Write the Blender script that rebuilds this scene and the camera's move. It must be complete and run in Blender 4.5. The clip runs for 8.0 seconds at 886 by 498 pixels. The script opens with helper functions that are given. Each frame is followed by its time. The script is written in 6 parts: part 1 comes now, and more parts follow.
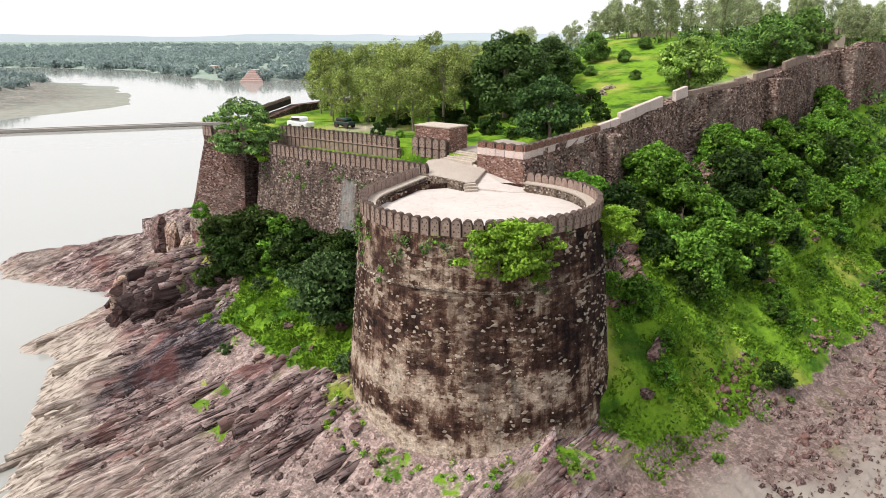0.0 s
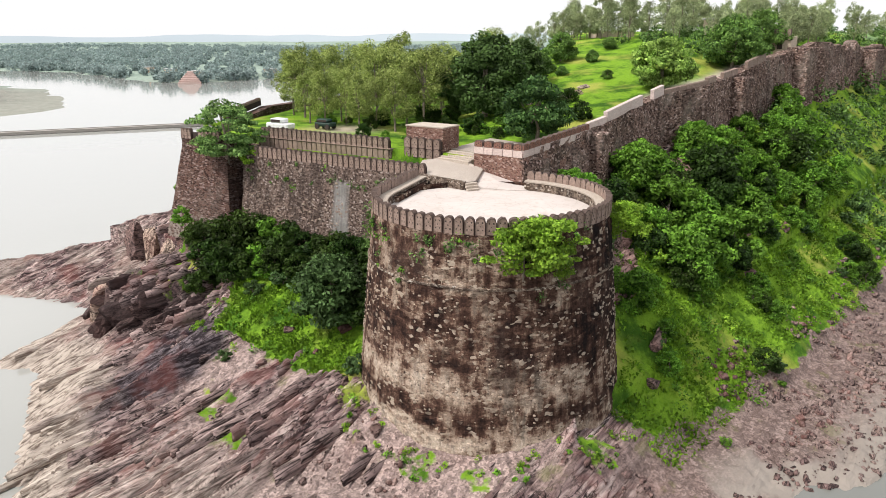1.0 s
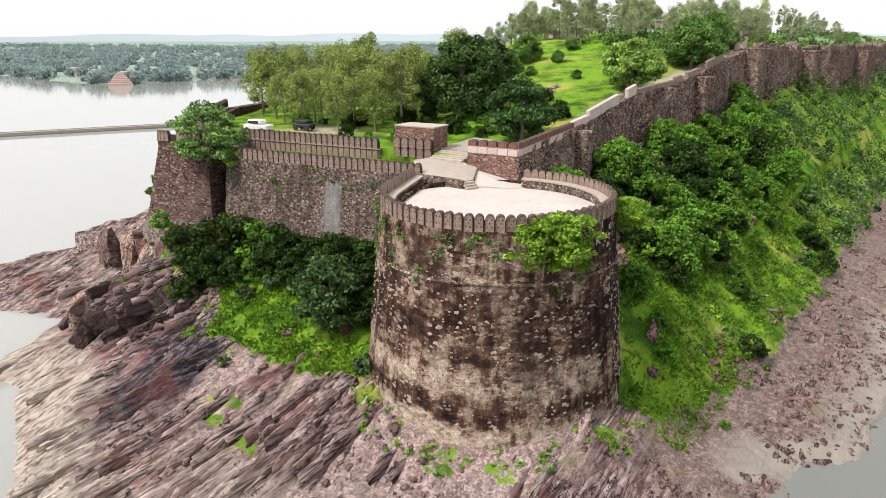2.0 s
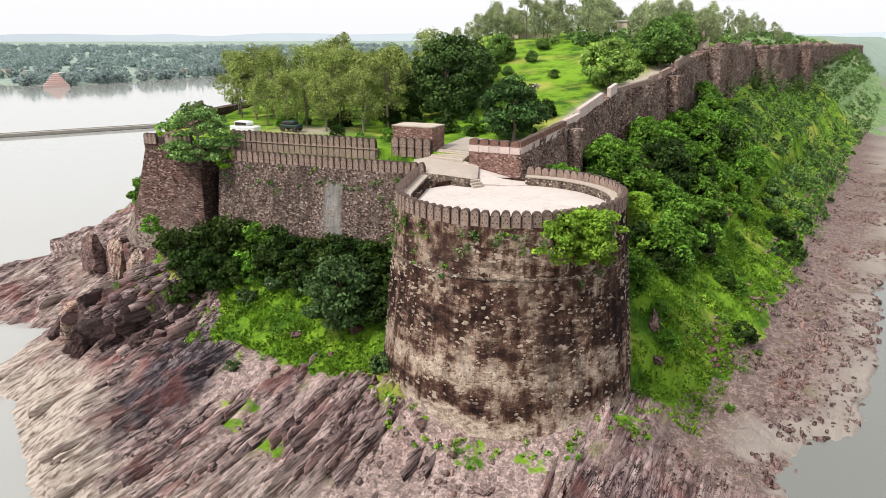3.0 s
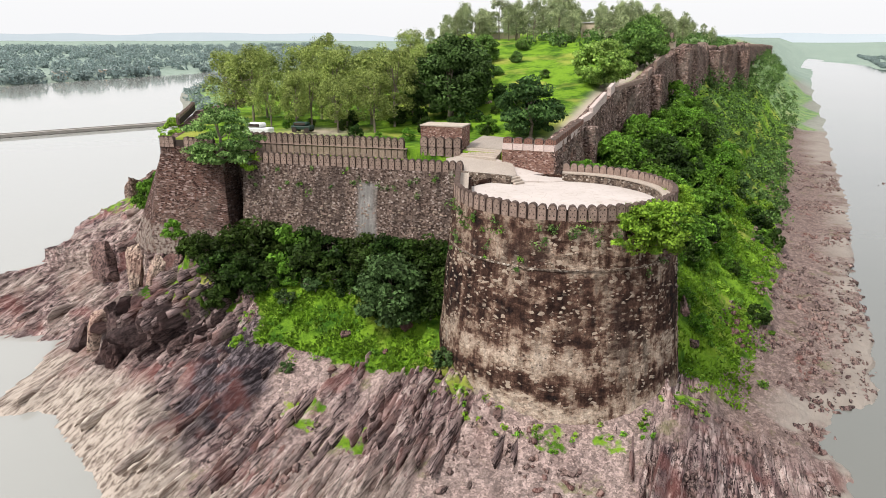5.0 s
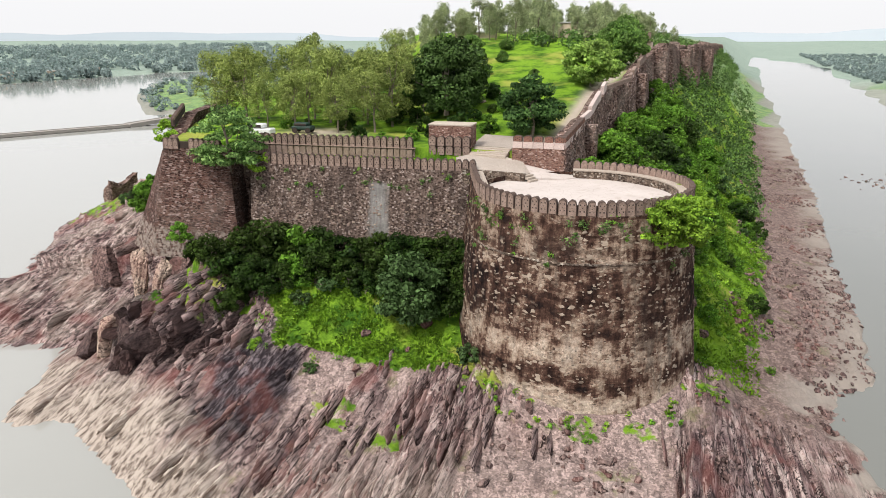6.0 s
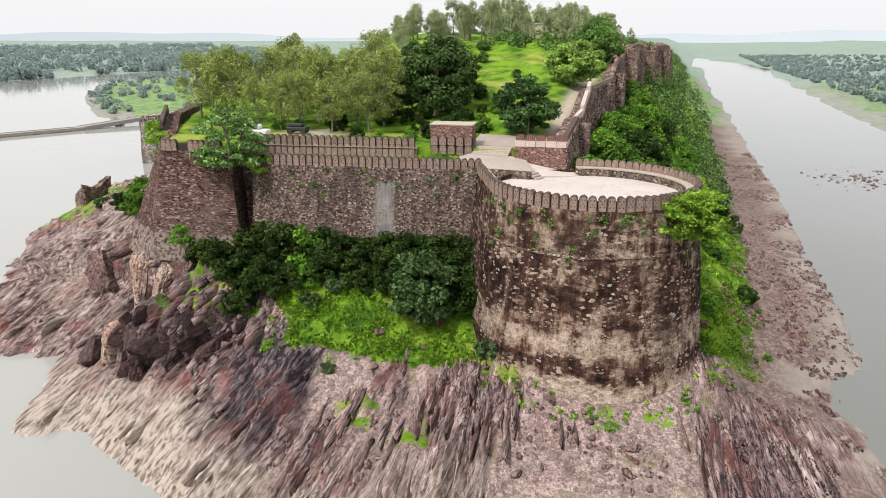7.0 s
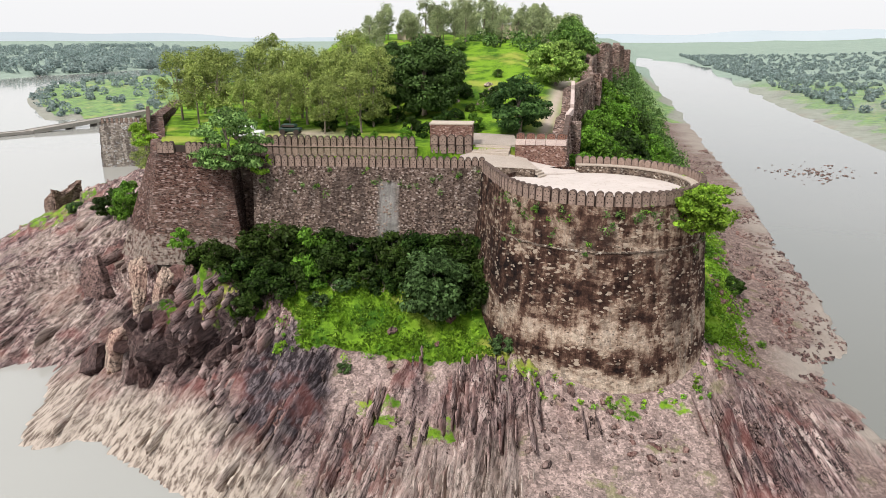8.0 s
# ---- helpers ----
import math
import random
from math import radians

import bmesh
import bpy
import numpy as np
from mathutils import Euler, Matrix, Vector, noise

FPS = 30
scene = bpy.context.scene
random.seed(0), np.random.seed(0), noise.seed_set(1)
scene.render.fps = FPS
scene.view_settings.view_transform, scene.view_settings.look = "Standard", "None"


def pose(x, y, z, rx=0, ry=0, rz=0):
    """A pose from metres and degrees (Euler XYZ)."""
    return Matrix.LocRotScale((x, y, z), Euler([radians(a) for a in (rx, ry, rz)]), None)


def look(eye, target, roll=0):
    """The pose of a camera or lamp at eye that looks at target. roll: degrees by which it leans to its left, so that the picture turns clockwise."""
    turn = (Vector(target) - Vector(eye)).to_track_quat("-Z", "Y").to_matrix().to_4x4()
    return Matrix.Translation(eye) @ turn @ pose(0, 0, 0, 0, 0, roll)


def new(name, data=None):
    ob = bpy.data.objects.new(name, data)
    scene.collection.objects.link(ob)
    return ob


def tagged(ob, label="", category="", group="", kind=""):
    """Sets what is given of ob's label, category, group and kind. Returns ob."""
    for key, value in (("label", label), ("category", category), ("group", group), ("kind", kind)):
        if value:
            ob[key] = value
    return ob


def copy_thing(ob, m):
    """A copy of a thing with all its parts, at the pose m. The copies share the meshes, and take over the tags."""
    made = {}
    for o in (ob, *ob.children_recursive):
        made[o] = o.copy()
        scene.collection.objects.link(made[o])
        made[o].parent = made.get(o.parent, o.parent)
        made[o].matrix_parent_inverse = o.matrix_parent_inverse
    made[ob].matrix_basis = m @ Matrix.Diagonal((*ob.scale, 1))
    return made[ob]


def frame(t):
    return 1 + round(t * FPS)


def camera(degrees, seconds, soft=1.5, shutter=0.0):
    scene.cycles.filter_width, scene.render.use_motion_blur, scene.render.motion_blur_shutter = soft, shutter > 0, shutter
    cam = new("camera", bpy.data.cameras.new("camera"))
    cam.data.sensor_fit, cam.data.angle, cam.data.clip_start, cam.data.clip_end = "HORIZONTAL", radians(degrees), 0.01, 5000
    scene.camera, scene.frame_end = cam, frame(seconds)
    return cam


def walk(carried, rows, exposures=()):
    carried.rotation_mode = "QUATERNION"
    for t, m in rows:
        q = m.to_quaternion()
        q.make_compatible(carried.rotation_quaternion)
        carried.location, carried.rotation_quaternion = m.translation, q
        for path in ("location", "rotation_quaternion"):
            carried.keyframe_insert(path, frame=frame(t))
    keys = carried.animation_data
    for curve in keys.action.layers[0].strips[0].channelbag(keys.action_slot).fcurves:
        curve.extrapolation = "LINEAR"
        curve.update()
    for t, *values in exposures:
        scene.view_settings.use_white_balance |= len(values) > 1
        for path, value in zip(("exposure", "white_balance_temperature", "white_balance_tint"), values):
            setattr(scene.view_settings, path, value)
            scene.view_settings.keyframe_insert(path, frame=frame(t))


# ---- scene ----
cam = camera(63.8, 8.0, 0.75)
PATH = [
    (0, (1.068, 0.34, 29.996), (1.026, 2.256, 29.425), -0.1),
    (0.5, (-1.671, 0.198, 29.947), (-1.634, 2.115, 29.378), -0.0),
    (1, (-4.509, 0.074, 30.0), (-4.383, 1.987, 29.43), -0.1),
    (1.5, (-7.298, 0.008, 30.023), (-7.084, 1.913, 29.453), -0.0),
    (3, (-16.04, 0.313, 30.118), (-15.584, 2.175, 29.548), 0.0),
    (3.5, (-18.804, 0.543, 30.176), (-18.293, 2.391, 29.605), 0.1),
    (4, (-21.717, 0.907, 30.215), (-21.156, 2.74, 29.645), 0.0),
    (4.5, (-24.506, 1.406, 30.23), (-23.896, 3.224, 29.66), 0.1),
    (6, (-33.001, 3.507, 30.306), (-32.223, 5.258, 29.735), 0.1),
    (6.5, (-35.684, 4.289, 30.312), (-34.846, 6.013, 29.741), 0.2),
    (7, (-38.523, 5.212, 30.288), (-37.619, 6.903, 29.719), 0.2),
    (7.5, (-41.184, 6.3, 30.297), (-40.218, 7.956, 29.728), 0.3),
    (8, (-43.855, 7.504, 30.275), (-42.827, 9.122, 29.707), 0.2),
]
EXPOSURE = 0.0
walk(cam, [(t, look(eye, target, roll)) for t, eye, target, roll in PATH], exposures=[(0, EXPOSURE + 0.14), (3, EXPOSURE + 0.10), (6, EXPOSURE + 0.02), (8, EXPOSURE)])

# ---------------------------------------------------------------- light: overcast monsoon sky
world = bpy.data.worlds.new("overcast_sky")
scene.world = world
world.use_nodes = True
wn, wl = world.node_tree.nodes, world.node_tree.links
wn.clear()
w_out = wn.new("ShaderNodeOutputWorld")
w_bg = wn.new("ShaderNodeBackground")
w_sky = wn.new("ShaderNodeTexSky")
w_sky.sky_type, w_sky.sun_disc = "NISHITA", False
SUN_ELEV, SUN_AZ = radians(52), radians(-112)
w_sky.sun_elevation, w_sky.sun_rotation = SUN_ELEV, SUN_AZ
w_sky.dust_density = 6.0
w_sc = wn.new("ShaderNodeMix")
w_sc.data_type, w_sc.blend_type = "RGBA", "MIX"
w_sc.inputs[0].default_value = 0.66
w_sc.inputs[7].default_value = (13.7, 13.7, 13.95, 1)
wl.new(w_sky.outputs[0], w_sc.inputs[6])
wl.new(w_sc.outputs[2], w_bg.inputs[0])
w_bg.inputs[1].default_value = 0.1
wl.new(w_bg.outputs[0], w_out.inputs[0])

sun = new("sun", bpy.data.lights.new("sun", "SUN"))
sun.data.energy, sun.data.angle, sun.data.color = 3.7, radians(9), (1.0, 0.96, 0.9)
sun.matrix_world = look((math.sin(SUN_AZ) * 100, math.cos(SUN_AZ) * 100, 100 * math.tan(SUN_ELEV)), (0, 0, 0))

# ---------------------------------------------------------------- materials
class Nodes:
    """Short hand for a node tree that ends in one Principled surface."""
    def __init__(self, name, rough=0.9, spec=0.3):
        self.mat = bpy.data.materials.new(name)
        self.mat.use_nodes = True
        self.t = self.mat.node_tree
        self.n, self.l = self.t.nodes, self.t.links
        self.b = self.n["Principled BSDF"]
        self.b.inputs["Roughness"].default_value = rough
        self.b.inputs["Specular IOR Level"].default_value = spec
        self.co = self.n.new("ShaderNodeNewGeometry").outputs["Position"]

    def put(self, sock, v):
        if hasattr(v, "is_output"):
            self.l.new(v, sock)
        else:
            sock.default_value = v

    def noise(self, scale, detail=5, rough=0.55, co=None, dist=0.0):
        k = self.n.new("ShaderNodeTexNoise")
        k.inputs["Scale"].default_value, k.inputs["Detail"].default_value = scale, detail
        k.inputs["Roughness"].default_value, k.inputs["Distortion"].default_value = rough, dist
        self.l.new(co or self.co, k.inputs["Vector"])
        return k.outputs["Fac"]

    def cells(self, scale, co=None, feature="F1", out="Distance"):
        k = self.n.new("ShaderNodeTexVoronoi")
        k.feature = feature
        k.inputs["Scale"].default_value = scale
        self.l.new(co or self.co, k.inputs["Vector"])
        return k.outputs[out]

    def mapped(self, scale=(1, 1, 1), rot=(0, 0, 0), co=None):
        k = self.n.new("ShaderNodeMapping")
        k.vector_type = "TEXTURE"
        k.inputs["Rotation"].default_value = [radians(a) for a in rot]
        k.inputs["Scale"].default_value = scale
        self.l.new(co or self.co, k.inputs["Vector"])
        return k.outputs[0]

    def ramp(self, fac, stops):
        k = self.n.new("ShaderNodeValToRGB")
        e = k.color_ramp.elements
        while len(e) < len(stops):
            e.new(0.5)
        for el, (p, c) in zip(e, stops):
            el.position = p
            el.color = (*c, 1) if isinstance(c, tuple) else (c, c, c, 1)
        self.l.new(fac, k.inputs[0])
        return k.outputs[0]

    def step(self, fac, lo, hi):
        k = self.n.new("ShaderNodeMapRange")
        k.interpolation_type = "SMOOTHSTEP"
        k.inputs["From Min"].default_value, k.inputs["From Max"].default_value = lo, hi
        self.l.new(fac, k.inputs["Value"])
        return k.outputs[0]

    def math(self, op, a, b=0.0):
        k = self.n.new("ShaderNodeMath")
        k.operation = op
        self.put(k.inputs[0], a)
        self.put(k.inputs[1], b)
        return k.outputs[0]

    def mix(self, fac, a, b, blend="MIX"):
        k = self.n.new("ShaderNodeMix")
        k.data_type, k.blend_type = "RGBA", blend
        self.put(k.inputs[0], fac)
        self.put(k.inputs[6], (*a, 1) if isinstance(a, tuple) else a)
        self.put(k.inputs[7], (*b, 1) if isinstance(b, tuple) else b)
        return k.outputs[2]

    def joints(self):
        """Thin dark bedding joints along the strike and short breaks across it."""
        a = self.math("ABSOLUTE", self.math("SUBTRACT", self.noise(1.0, 3, 0.5, self.mapped((5.0, 0.42, 0.5), (0, 0, 50))), 0.5))
        b = self.math("ABSOLUTE", self.math("SUBTRACT", self.noise(1.0, 3, 0.5, self.mapped((0.8, 1.6, 1.2), (0, 0, 58))), 0.5))
        a = self.math("SUBTRACT", 1.0, self.step(a, 0.008, 0.035))
        b = self.math("MULTIPLY", self.math("SUBTRACT", 1.0, self.step(b, 0.004, 0.02)), 0.6)
        return self.math("MAXIMUM", a, b)

    def attr(self, name):
        k = self.n.new("ShaderNodeAttribute")
        k.attribute_name = name
        return k.outputs["Fac"]

    def island(self):
        return self.n.new("ShaderNodeNewGeometry").outputs["Random Per Island"]

    def object_random(self):
        return self.n.new("ShaderNodeObjectInfo").outputs["Random"]

    def height(self):
        k = self.n.new("ShaderNodeSeparateXYZ")
        self.l.new(self.co, k.inputs[0])
        return k.outputs[2]

    def finish(self, colour, bump=None, dist=0.05, strength=0.6, rough=None):
        self.put(self.b.inputs["Base Color"], (*colour, 1) if isinstance(colour, tuple) else colour)
        if bump is not None:
            k = self.n.new("ShaderNodeBump")
            k.inputs["Strength"].default_value, k.inputs["Distance"].default_value = strength, dist
            self.l.new(bump, k.inputs["Height"])
            self.l.new(k.outputs[0], self.b.inputs["Normal"])
        if rough is not None:
            self.put(self.b.inputs["Roughness"], rough)
        return self.mat


def make_ground():
    m = Nodes("ground_rock_and_grass", 0.95, 0.1)
    strata = m.mapped((4.5, 0.7, 0.7), (0, 0, 50))
    fine = m.mapped((2.6, 0.34, 0.34), (0, 0, 50))
    band = m.noise(1.0, 7, 0.66, strata, 0.5)
    streak = m.noise(1.0, 6, 0.7, fine, 0.35)
    rock = m.ramp(band, [(0.31, (0.036, 0.022, 0.024)), (0.43, (0.15, 0.095, 0.094)), (0.53, (0.35, 0.255, 0.24)), (0.66, (0.58, 0.485, 0.45))])
    zone = m.noise(1.0, 4, 0.6, m.mapped((14.0, 4.0, 4.0), (0, 0, 50)), 0.8)
    rock = m.mix(m.math("MULTIPLY", m.step(zone, 0.48, 0.62), 0.6), rock, (0.075, 0.054, 0.060))
    rock = m.mix(0.85, rock, m.ramp(streak, [(0.36, 0.12), (0.47, 0.8), (0.64, 1.35)]), "MULTIPLY")
    rock = m.mix(m.attr("slate"), rock, m.mix(m.step(streak, 0.42, 0.62), (0.026, 0.021, 0.025), (0.17, 0.14, 0.15)))
    rock = m.mix(m.joints(), rock, (0.02, 0.014, 0.015))
    rock = m.mix(m.step(m.noise(0.22, 3), 0.5, 0.66), rock, m.mix(0.5, rock, (0.20, 0.075, 0.065)))
    pale = m.mix(m.step(streak, 0.36, 0.58), (0.105, 0.078, 0.064), (0.42, 0.36, 0.31))
    rock = m.mix(m.math("MULTIPLY", m.attr("ledge"), 0.85), rock, m.mix(m.step(streak, 0.4, 0.6), (0.018, 0.012, 0.013), (0.085, 0.056, 0.053)))
    rock = m.mix(m.attr("pale"), rock, pale)
    chips = m.cells(2.6, out="Color")
    grit = m.mix(m.noise(0.4, 6, 0.7), (0.17, 0.115, 0.104), (0.43, 0.34, 0.312))
    grit = m.mix(0.8, grit, m.ramp(chips, [(0.25, 0.55), (0.5, 0.85), (0.72, 1.25)]), "MULTIPLY")
    grit = m.mix(0.8, grit, m.ramp(m.cells(7.0, out="Color"), [(0.25, 0.5), (0.5, 0.9), (0.75, 1.35)]), "MULTIPLY")
    grit = m.mix(m.math("MULTIPLY", m.step(m.noise(0.35, 5, 0.7), 0.56, 0.66), 0.6), grit, (0.15, 0.17, 0.05))
    rock = m.mix(m.attr("gravel"), rock, m.mix(m.attr("scree"), m.mix(0.5, grit, (0.085, 0.055, 0.046)), grit))
    rock = m.mix(m.attr("silt"), rock, m.mix(m.noise(0.25, 4), (0.20, 0.172, 0.15), (0.34, 0.30, 0.265)))
    turf = m.noise(0.3, 6, 0.68)
    grass = m.mix(m.step(turf, 0.36, 0.60), (0.040, 0.105, 0.010), (0.185, 0.335, 0.025))
    grass = m.mix(m.step(m.noise(0.13, 3), 0.52, 0.7), grass, (0.33, 0.36, 0.07))
    grass = m.mix(0.5, grass, m.ramp(m.noise(4.0, 4, 0.7), [(0.3, 0.7), (0.7, 1.2)]), "MULTIPLY")
    # scrub tone of far ground, with distance haze painted into its colour
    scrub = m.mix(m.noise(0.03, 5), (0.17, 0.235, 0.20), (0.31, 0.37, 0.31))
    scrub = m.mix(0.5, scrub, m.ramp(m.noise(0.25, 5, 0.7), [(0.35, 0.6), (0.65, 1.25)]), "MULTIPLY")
    g = m.step(m.math("ADD", m.attr("grass"), m.math("MULTIPLY", m.math("SUBTRACT", m.noise(0.9, 5, 0.65), 0.5), 0.9)), 0.42, 0.58)
    colour = m.mix(g, rock, grass)
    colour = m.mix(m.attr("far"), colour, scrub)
    colour = m.mix(m.attr("path"), colour, m.mix(m.noise(0.8), (0.40, 0.33, 0.27), (0.56, 0.48, 0.41)))
    relief = m.mix(g, m.mix(0.4, streak, m.noise(3.0, 6, 0.7)), m.noise(6.0, 4, 0.8))
    return m.finish(colour, relief, 0.25, 0.9)


def make_masonry(name, stone_a, stone_b, mortar, scale=2.2, stain=0.5, size=(1, 1, 1.5), pale=0.0, rot=0, lime_below=None, streak=None):
    """Rubble walling: cells of stone in recessed mortar, with running stains."""
    m = Nodes(name, 0.96, 0.08)
    co = m.mapped((1 / size[0], 1 / size[1], 1 / size[2]), (0, 0, rot))
    edge = m.cells(scale * 1.7, co, "DISTANCE_TO_EDGE")
    tint = m.cells(scale * 1.7, co, "F1", "Color")
    light = tuple(min(0.5, 0.14 + 1.3 * c) for c in stone_b)
    stone = m.ramp(tint, [(0.25, stone_a), (0.55, stone_b), (0.72, stone_b), (0.80, light)])
    stone = m.mix(0.6, stone, m.ramp(m.noise(7.0, 5, 0.7), [(0.32, 0.35), (0.68, 1.45)]), "MULTIPLY")
    joint = m.step(edge, 0.015, 0.07)
    colour = m.mix(joint, mortar, stone)
    gaps = m.cells(scale * 0.9, m.mapped((1.2, 1.2, 0.8)))
    colour = m.mix(m.math("MULTIPLY", m.math("SUBTRACT", 1.0, m.step(gaps, 0.1, 0.22)), 0.7), colour, (0.022, 0.015, 0.013))
    run = m.mapped((0.9, 0.9, 6.0))
    st = m.step(m.math("ADD", m.noise(1.0, 5, 0.6, run), m.math("MULTIPLY", m.math("SUBTRACT", m.noise(0.16, 3), 0.5), 0.6)), 0.46, 0.62)
    colour = m.mix(m.math("MULTIPLY", st, stain), colour, (0.035, 0.026, 0.024))
    if lime_below is not None:
        lime = m.math("MULTIPLY", m.step(m.noise(2.2, 6, 0.7), 0.42, 0.56), m.math("SUBTRACT", 1.0, m.step(m.math("ADD", m.height(), m.math("MULTIPLY", m.noise(0.7, 4), 1.2)), lime_below, lime_below + 0.6)))
        colour = m.mix(m.math("MULTIPLY", lime, 0.75), colour, m.mix(m.noise(3.0, 6, 0.7), (0.14, 0.11, 0.09), (0.58, 0.51, 0.45)))
    if streak is not None:
        dot = m.n.new("ShaderNodeVectorMath")
        dot.operation = "DOT_PRODUCT"
        m.l.new(m.co, dot.inputs[0])
        dot.inputs[1].default_value = (0.81, -0.586, 0)
        along = m.math("ABSOLUTE", m.math("SUBTRACT", m.math("ADD", dot.outputs["Value"], m.math("MULTIPLY", m.math("SUBTRACT", m.noise(1.0, 4, 0.6, m.mapped((1, 1, 5.0))), 0.5), 1.6)), streak))
        wash = m.math("MULTIPLY", m.math("SUBTRACT", 1.0, m.step(along, 0.55, 1.35)), m.math("SUBTRACT", 1.0, m.step(m.math("ADD", m.height(), m.noise(2.0)), 16.2, 16.9)))
        colour = m.mix(m.math("MULTIPLY", wash, 0.8), colour, m.mix(m.noise(1.0, 4, 0.6, m.mapped((0.25, 0.25, 4.0))), (0.10, 0.10, 0.10), (0.46, 0.45, 0.43)))
    if pale:
        colour = m.mix(m.math("MULTIPLY", m.step(m.noise(0.3, 5, 0.65), 0.5, 0.68), pale), colour, (0.42, 0.36, 0.31))
    return m.finish(colour, m.math("ADD", joint, m.math("MULTIPLY", m.noise(9.0, 4, 0.7), 0.5)), 0.12, 0.9)


def make_tower_skin():
    """Lime plaster worn off rubble, blackened in broad belts, pale at the foot."""
    m = Nodes("weathered_tower_masonry", 0.96, 0.08)
    courses = m.mapped((0.36, 0.36, 0.2))
    edge = m.cells(1.0, courses, "DISTANCE_TO_EDGE")
    tint = m.cells(1.0, courses, "F1", "Color")
    z = m.height()
    zz = m.math("ADD", z, m.math("MULTIPLY", m.math("SUBTRACT", m.noise(0.22, 4), 0.5), 3.2))
    patch = m.noise(0.5, 9, 0.7)
    drip = m.noise(1.0, 7, 0.66, m.mapped((0.7, 0.7, 4.5)))
    side = m.noise(0.1, 2)

    def belt(lo, hi, soft, weight):
        inside = m.math("MULTIPLY", m.step(zz, lo - soft, lo + soft), m.math("SUBTRACT", 1.0, m.step(zz, hi - soft, hi + soft)))
        return m.math("MULTIPLY", inside, weight)
    blocks = m.cells(1.0, m.mapped((0.9, 0.9, 0.34)), "F1", "Color")
    field = m.math("ADD", m.math("MULTIPLY", patch, 0.6), m.math("MULTIPLY", drip, 0.4))
    field = m.math("ADD", field, m.math("MULTIPLY", m.math("SUBTRACT", blocks, 0.5), 0.09))
    for lo, hi, soft, weight in ((-5, 3.4, 0.8, 0.11), (3.8, 5.1, 0.5, -0.035), (5.3, 7.6, 0.8, 0.065), (8.0, 13.0, 1.2, -0.045), (13.6, 17.5, 0.8, -0.015)):
        field = m.math("ADD", field, belt(lo, hi, soft, weight))
    field = m.math("ADD", field, m.math("MULTIPLY", m.math("SUBTRACT", side, 0.56), 0.22))
    # paler on the side towards the lagoon, darker round towards the river
    k = m.n.new("ShaderNodeVectorMath")
    k.operation = "DOT_PRODUCT"
    m.l.new(m.co, k.inputs[0])
    k.inputs[1].default_value = (0.8, 0.6, 0)
    field = m.math("ADD", field, m.math("MULTIPLY", m.math("SUBTRACT", 0.5, m.step(k.outputs["Value"], 26, 44)), 0.085))
    colour = m.ramp(field, [(0.38, (0.014, 0.010, 0.010)), (0.46, (0.050, 0.027, 0.021)), (0.515, (0.115, 0.066, 0.049)), (0.55, (0.26, 0.182, 0.138)), (0.63, (0.47, 0.372, 0.295)), (0.72, (0.62, 0.52, 0.43))])
    worn = m.step(field, 0.5, 0.6)
    grain = m.ramp(m.noise(6.0, 6, 0.75), [(0.34, 0.45), (0.66, 1.4)])
    colour = m.mix(0.8, colour, grain, "MULTIPLY")
    stony = m.step(m.noise(0.35, 3), 0.42, 0.55)
    shade = m.ramp(tint, [(0.2, 0.55), (0.7, 1.15)])
    colour = m.mix(m.math("MULTIPLY", stony, 0.7), colour, shade, "MULTIPLY")
    white = m.math("MULTIPLY", m.math("MULTIPLY", m.step(tint, 0.74, 0.8), stony), 0.8)
    colour = m.mix(white, colour, (0.46, 0.385, 0.31))
    soot = m.step(m.math("ADD", m.math("MULTIPLY", drip, 0.6), m.math("MULTIPLY", m.noise(0.2, 3), 0.55)), 0.6, 0.72)
    colour = m.mix(m.math("MULTIPLY", soot, 0.6), colour, (0.02, 0.015, 0.015))
    run = m.step(m.noise(1.0, 4, 0.6, m.mapped((0.35, 0.35, 9.0))), 0.56, 0.66)
    colour = m.mix(m.math("MULTIPLY", m.math("MULTIPLY", run, m.math("SUBTRACT", 1.0, m.step(zz, 0.0, 3.5))), 0.7), colour, (0.66, 0.58, 0.44))
    speck = m.cells(1.35, m.mapped((1, 1, 0.75)))
    colour = m.mix(m.math("MULTIPLY", m.math("SUBTRACT", 1.0, m.step(speck, 0.055, 0.10)), m.step(m.noise(0.5), 0.45, 0.55)), colour, (0.58, 0.50, 0.40))
    holes = m.cells(2.1, m.mapped((1.3, 1.3, 0.6)))
    colour = m.mix(m.math("MULTIPLY", m.math("SUBTRACT", 1.0, m.step(holes, 0.10, 0.2)), 0.75), colour, (0.03, 0.02, 0.018))
    relief = m.math("ADD", m.math("MULTIPLY", m.step(edge, 0.02, 0.1), 0.6), m.math("ADD", m.math("MULTIPLY", worn, 0.5), m.noise(8.0, 5, 0.7)))
    return m.finish(colour, relief, 0.09, 0.9)


def make_plain(name, a, b, scale=1.5, rough=0.9, bump=0.03, spec=0.3, fine=12.0):
    m = Nodes(name, rough, spec)
    c = m.mix(m.noise(scale, 5, 0.6), a, b)
    c = m.mix(0.5, c, m.ramp(m.noise(fine, 4, 0.7), [(0.32, 0.4), (0.68, 1.4)]), "MULTIPLY")
    c = m.mix(m.math("MULTIPLY", m.object_random(), 0.35), c, m.mix(0.5, c, (0.03, 0.024, 0.02)))
    return m.finish(c, m.noise(fine, 5, 0.7), bump, 0.8)


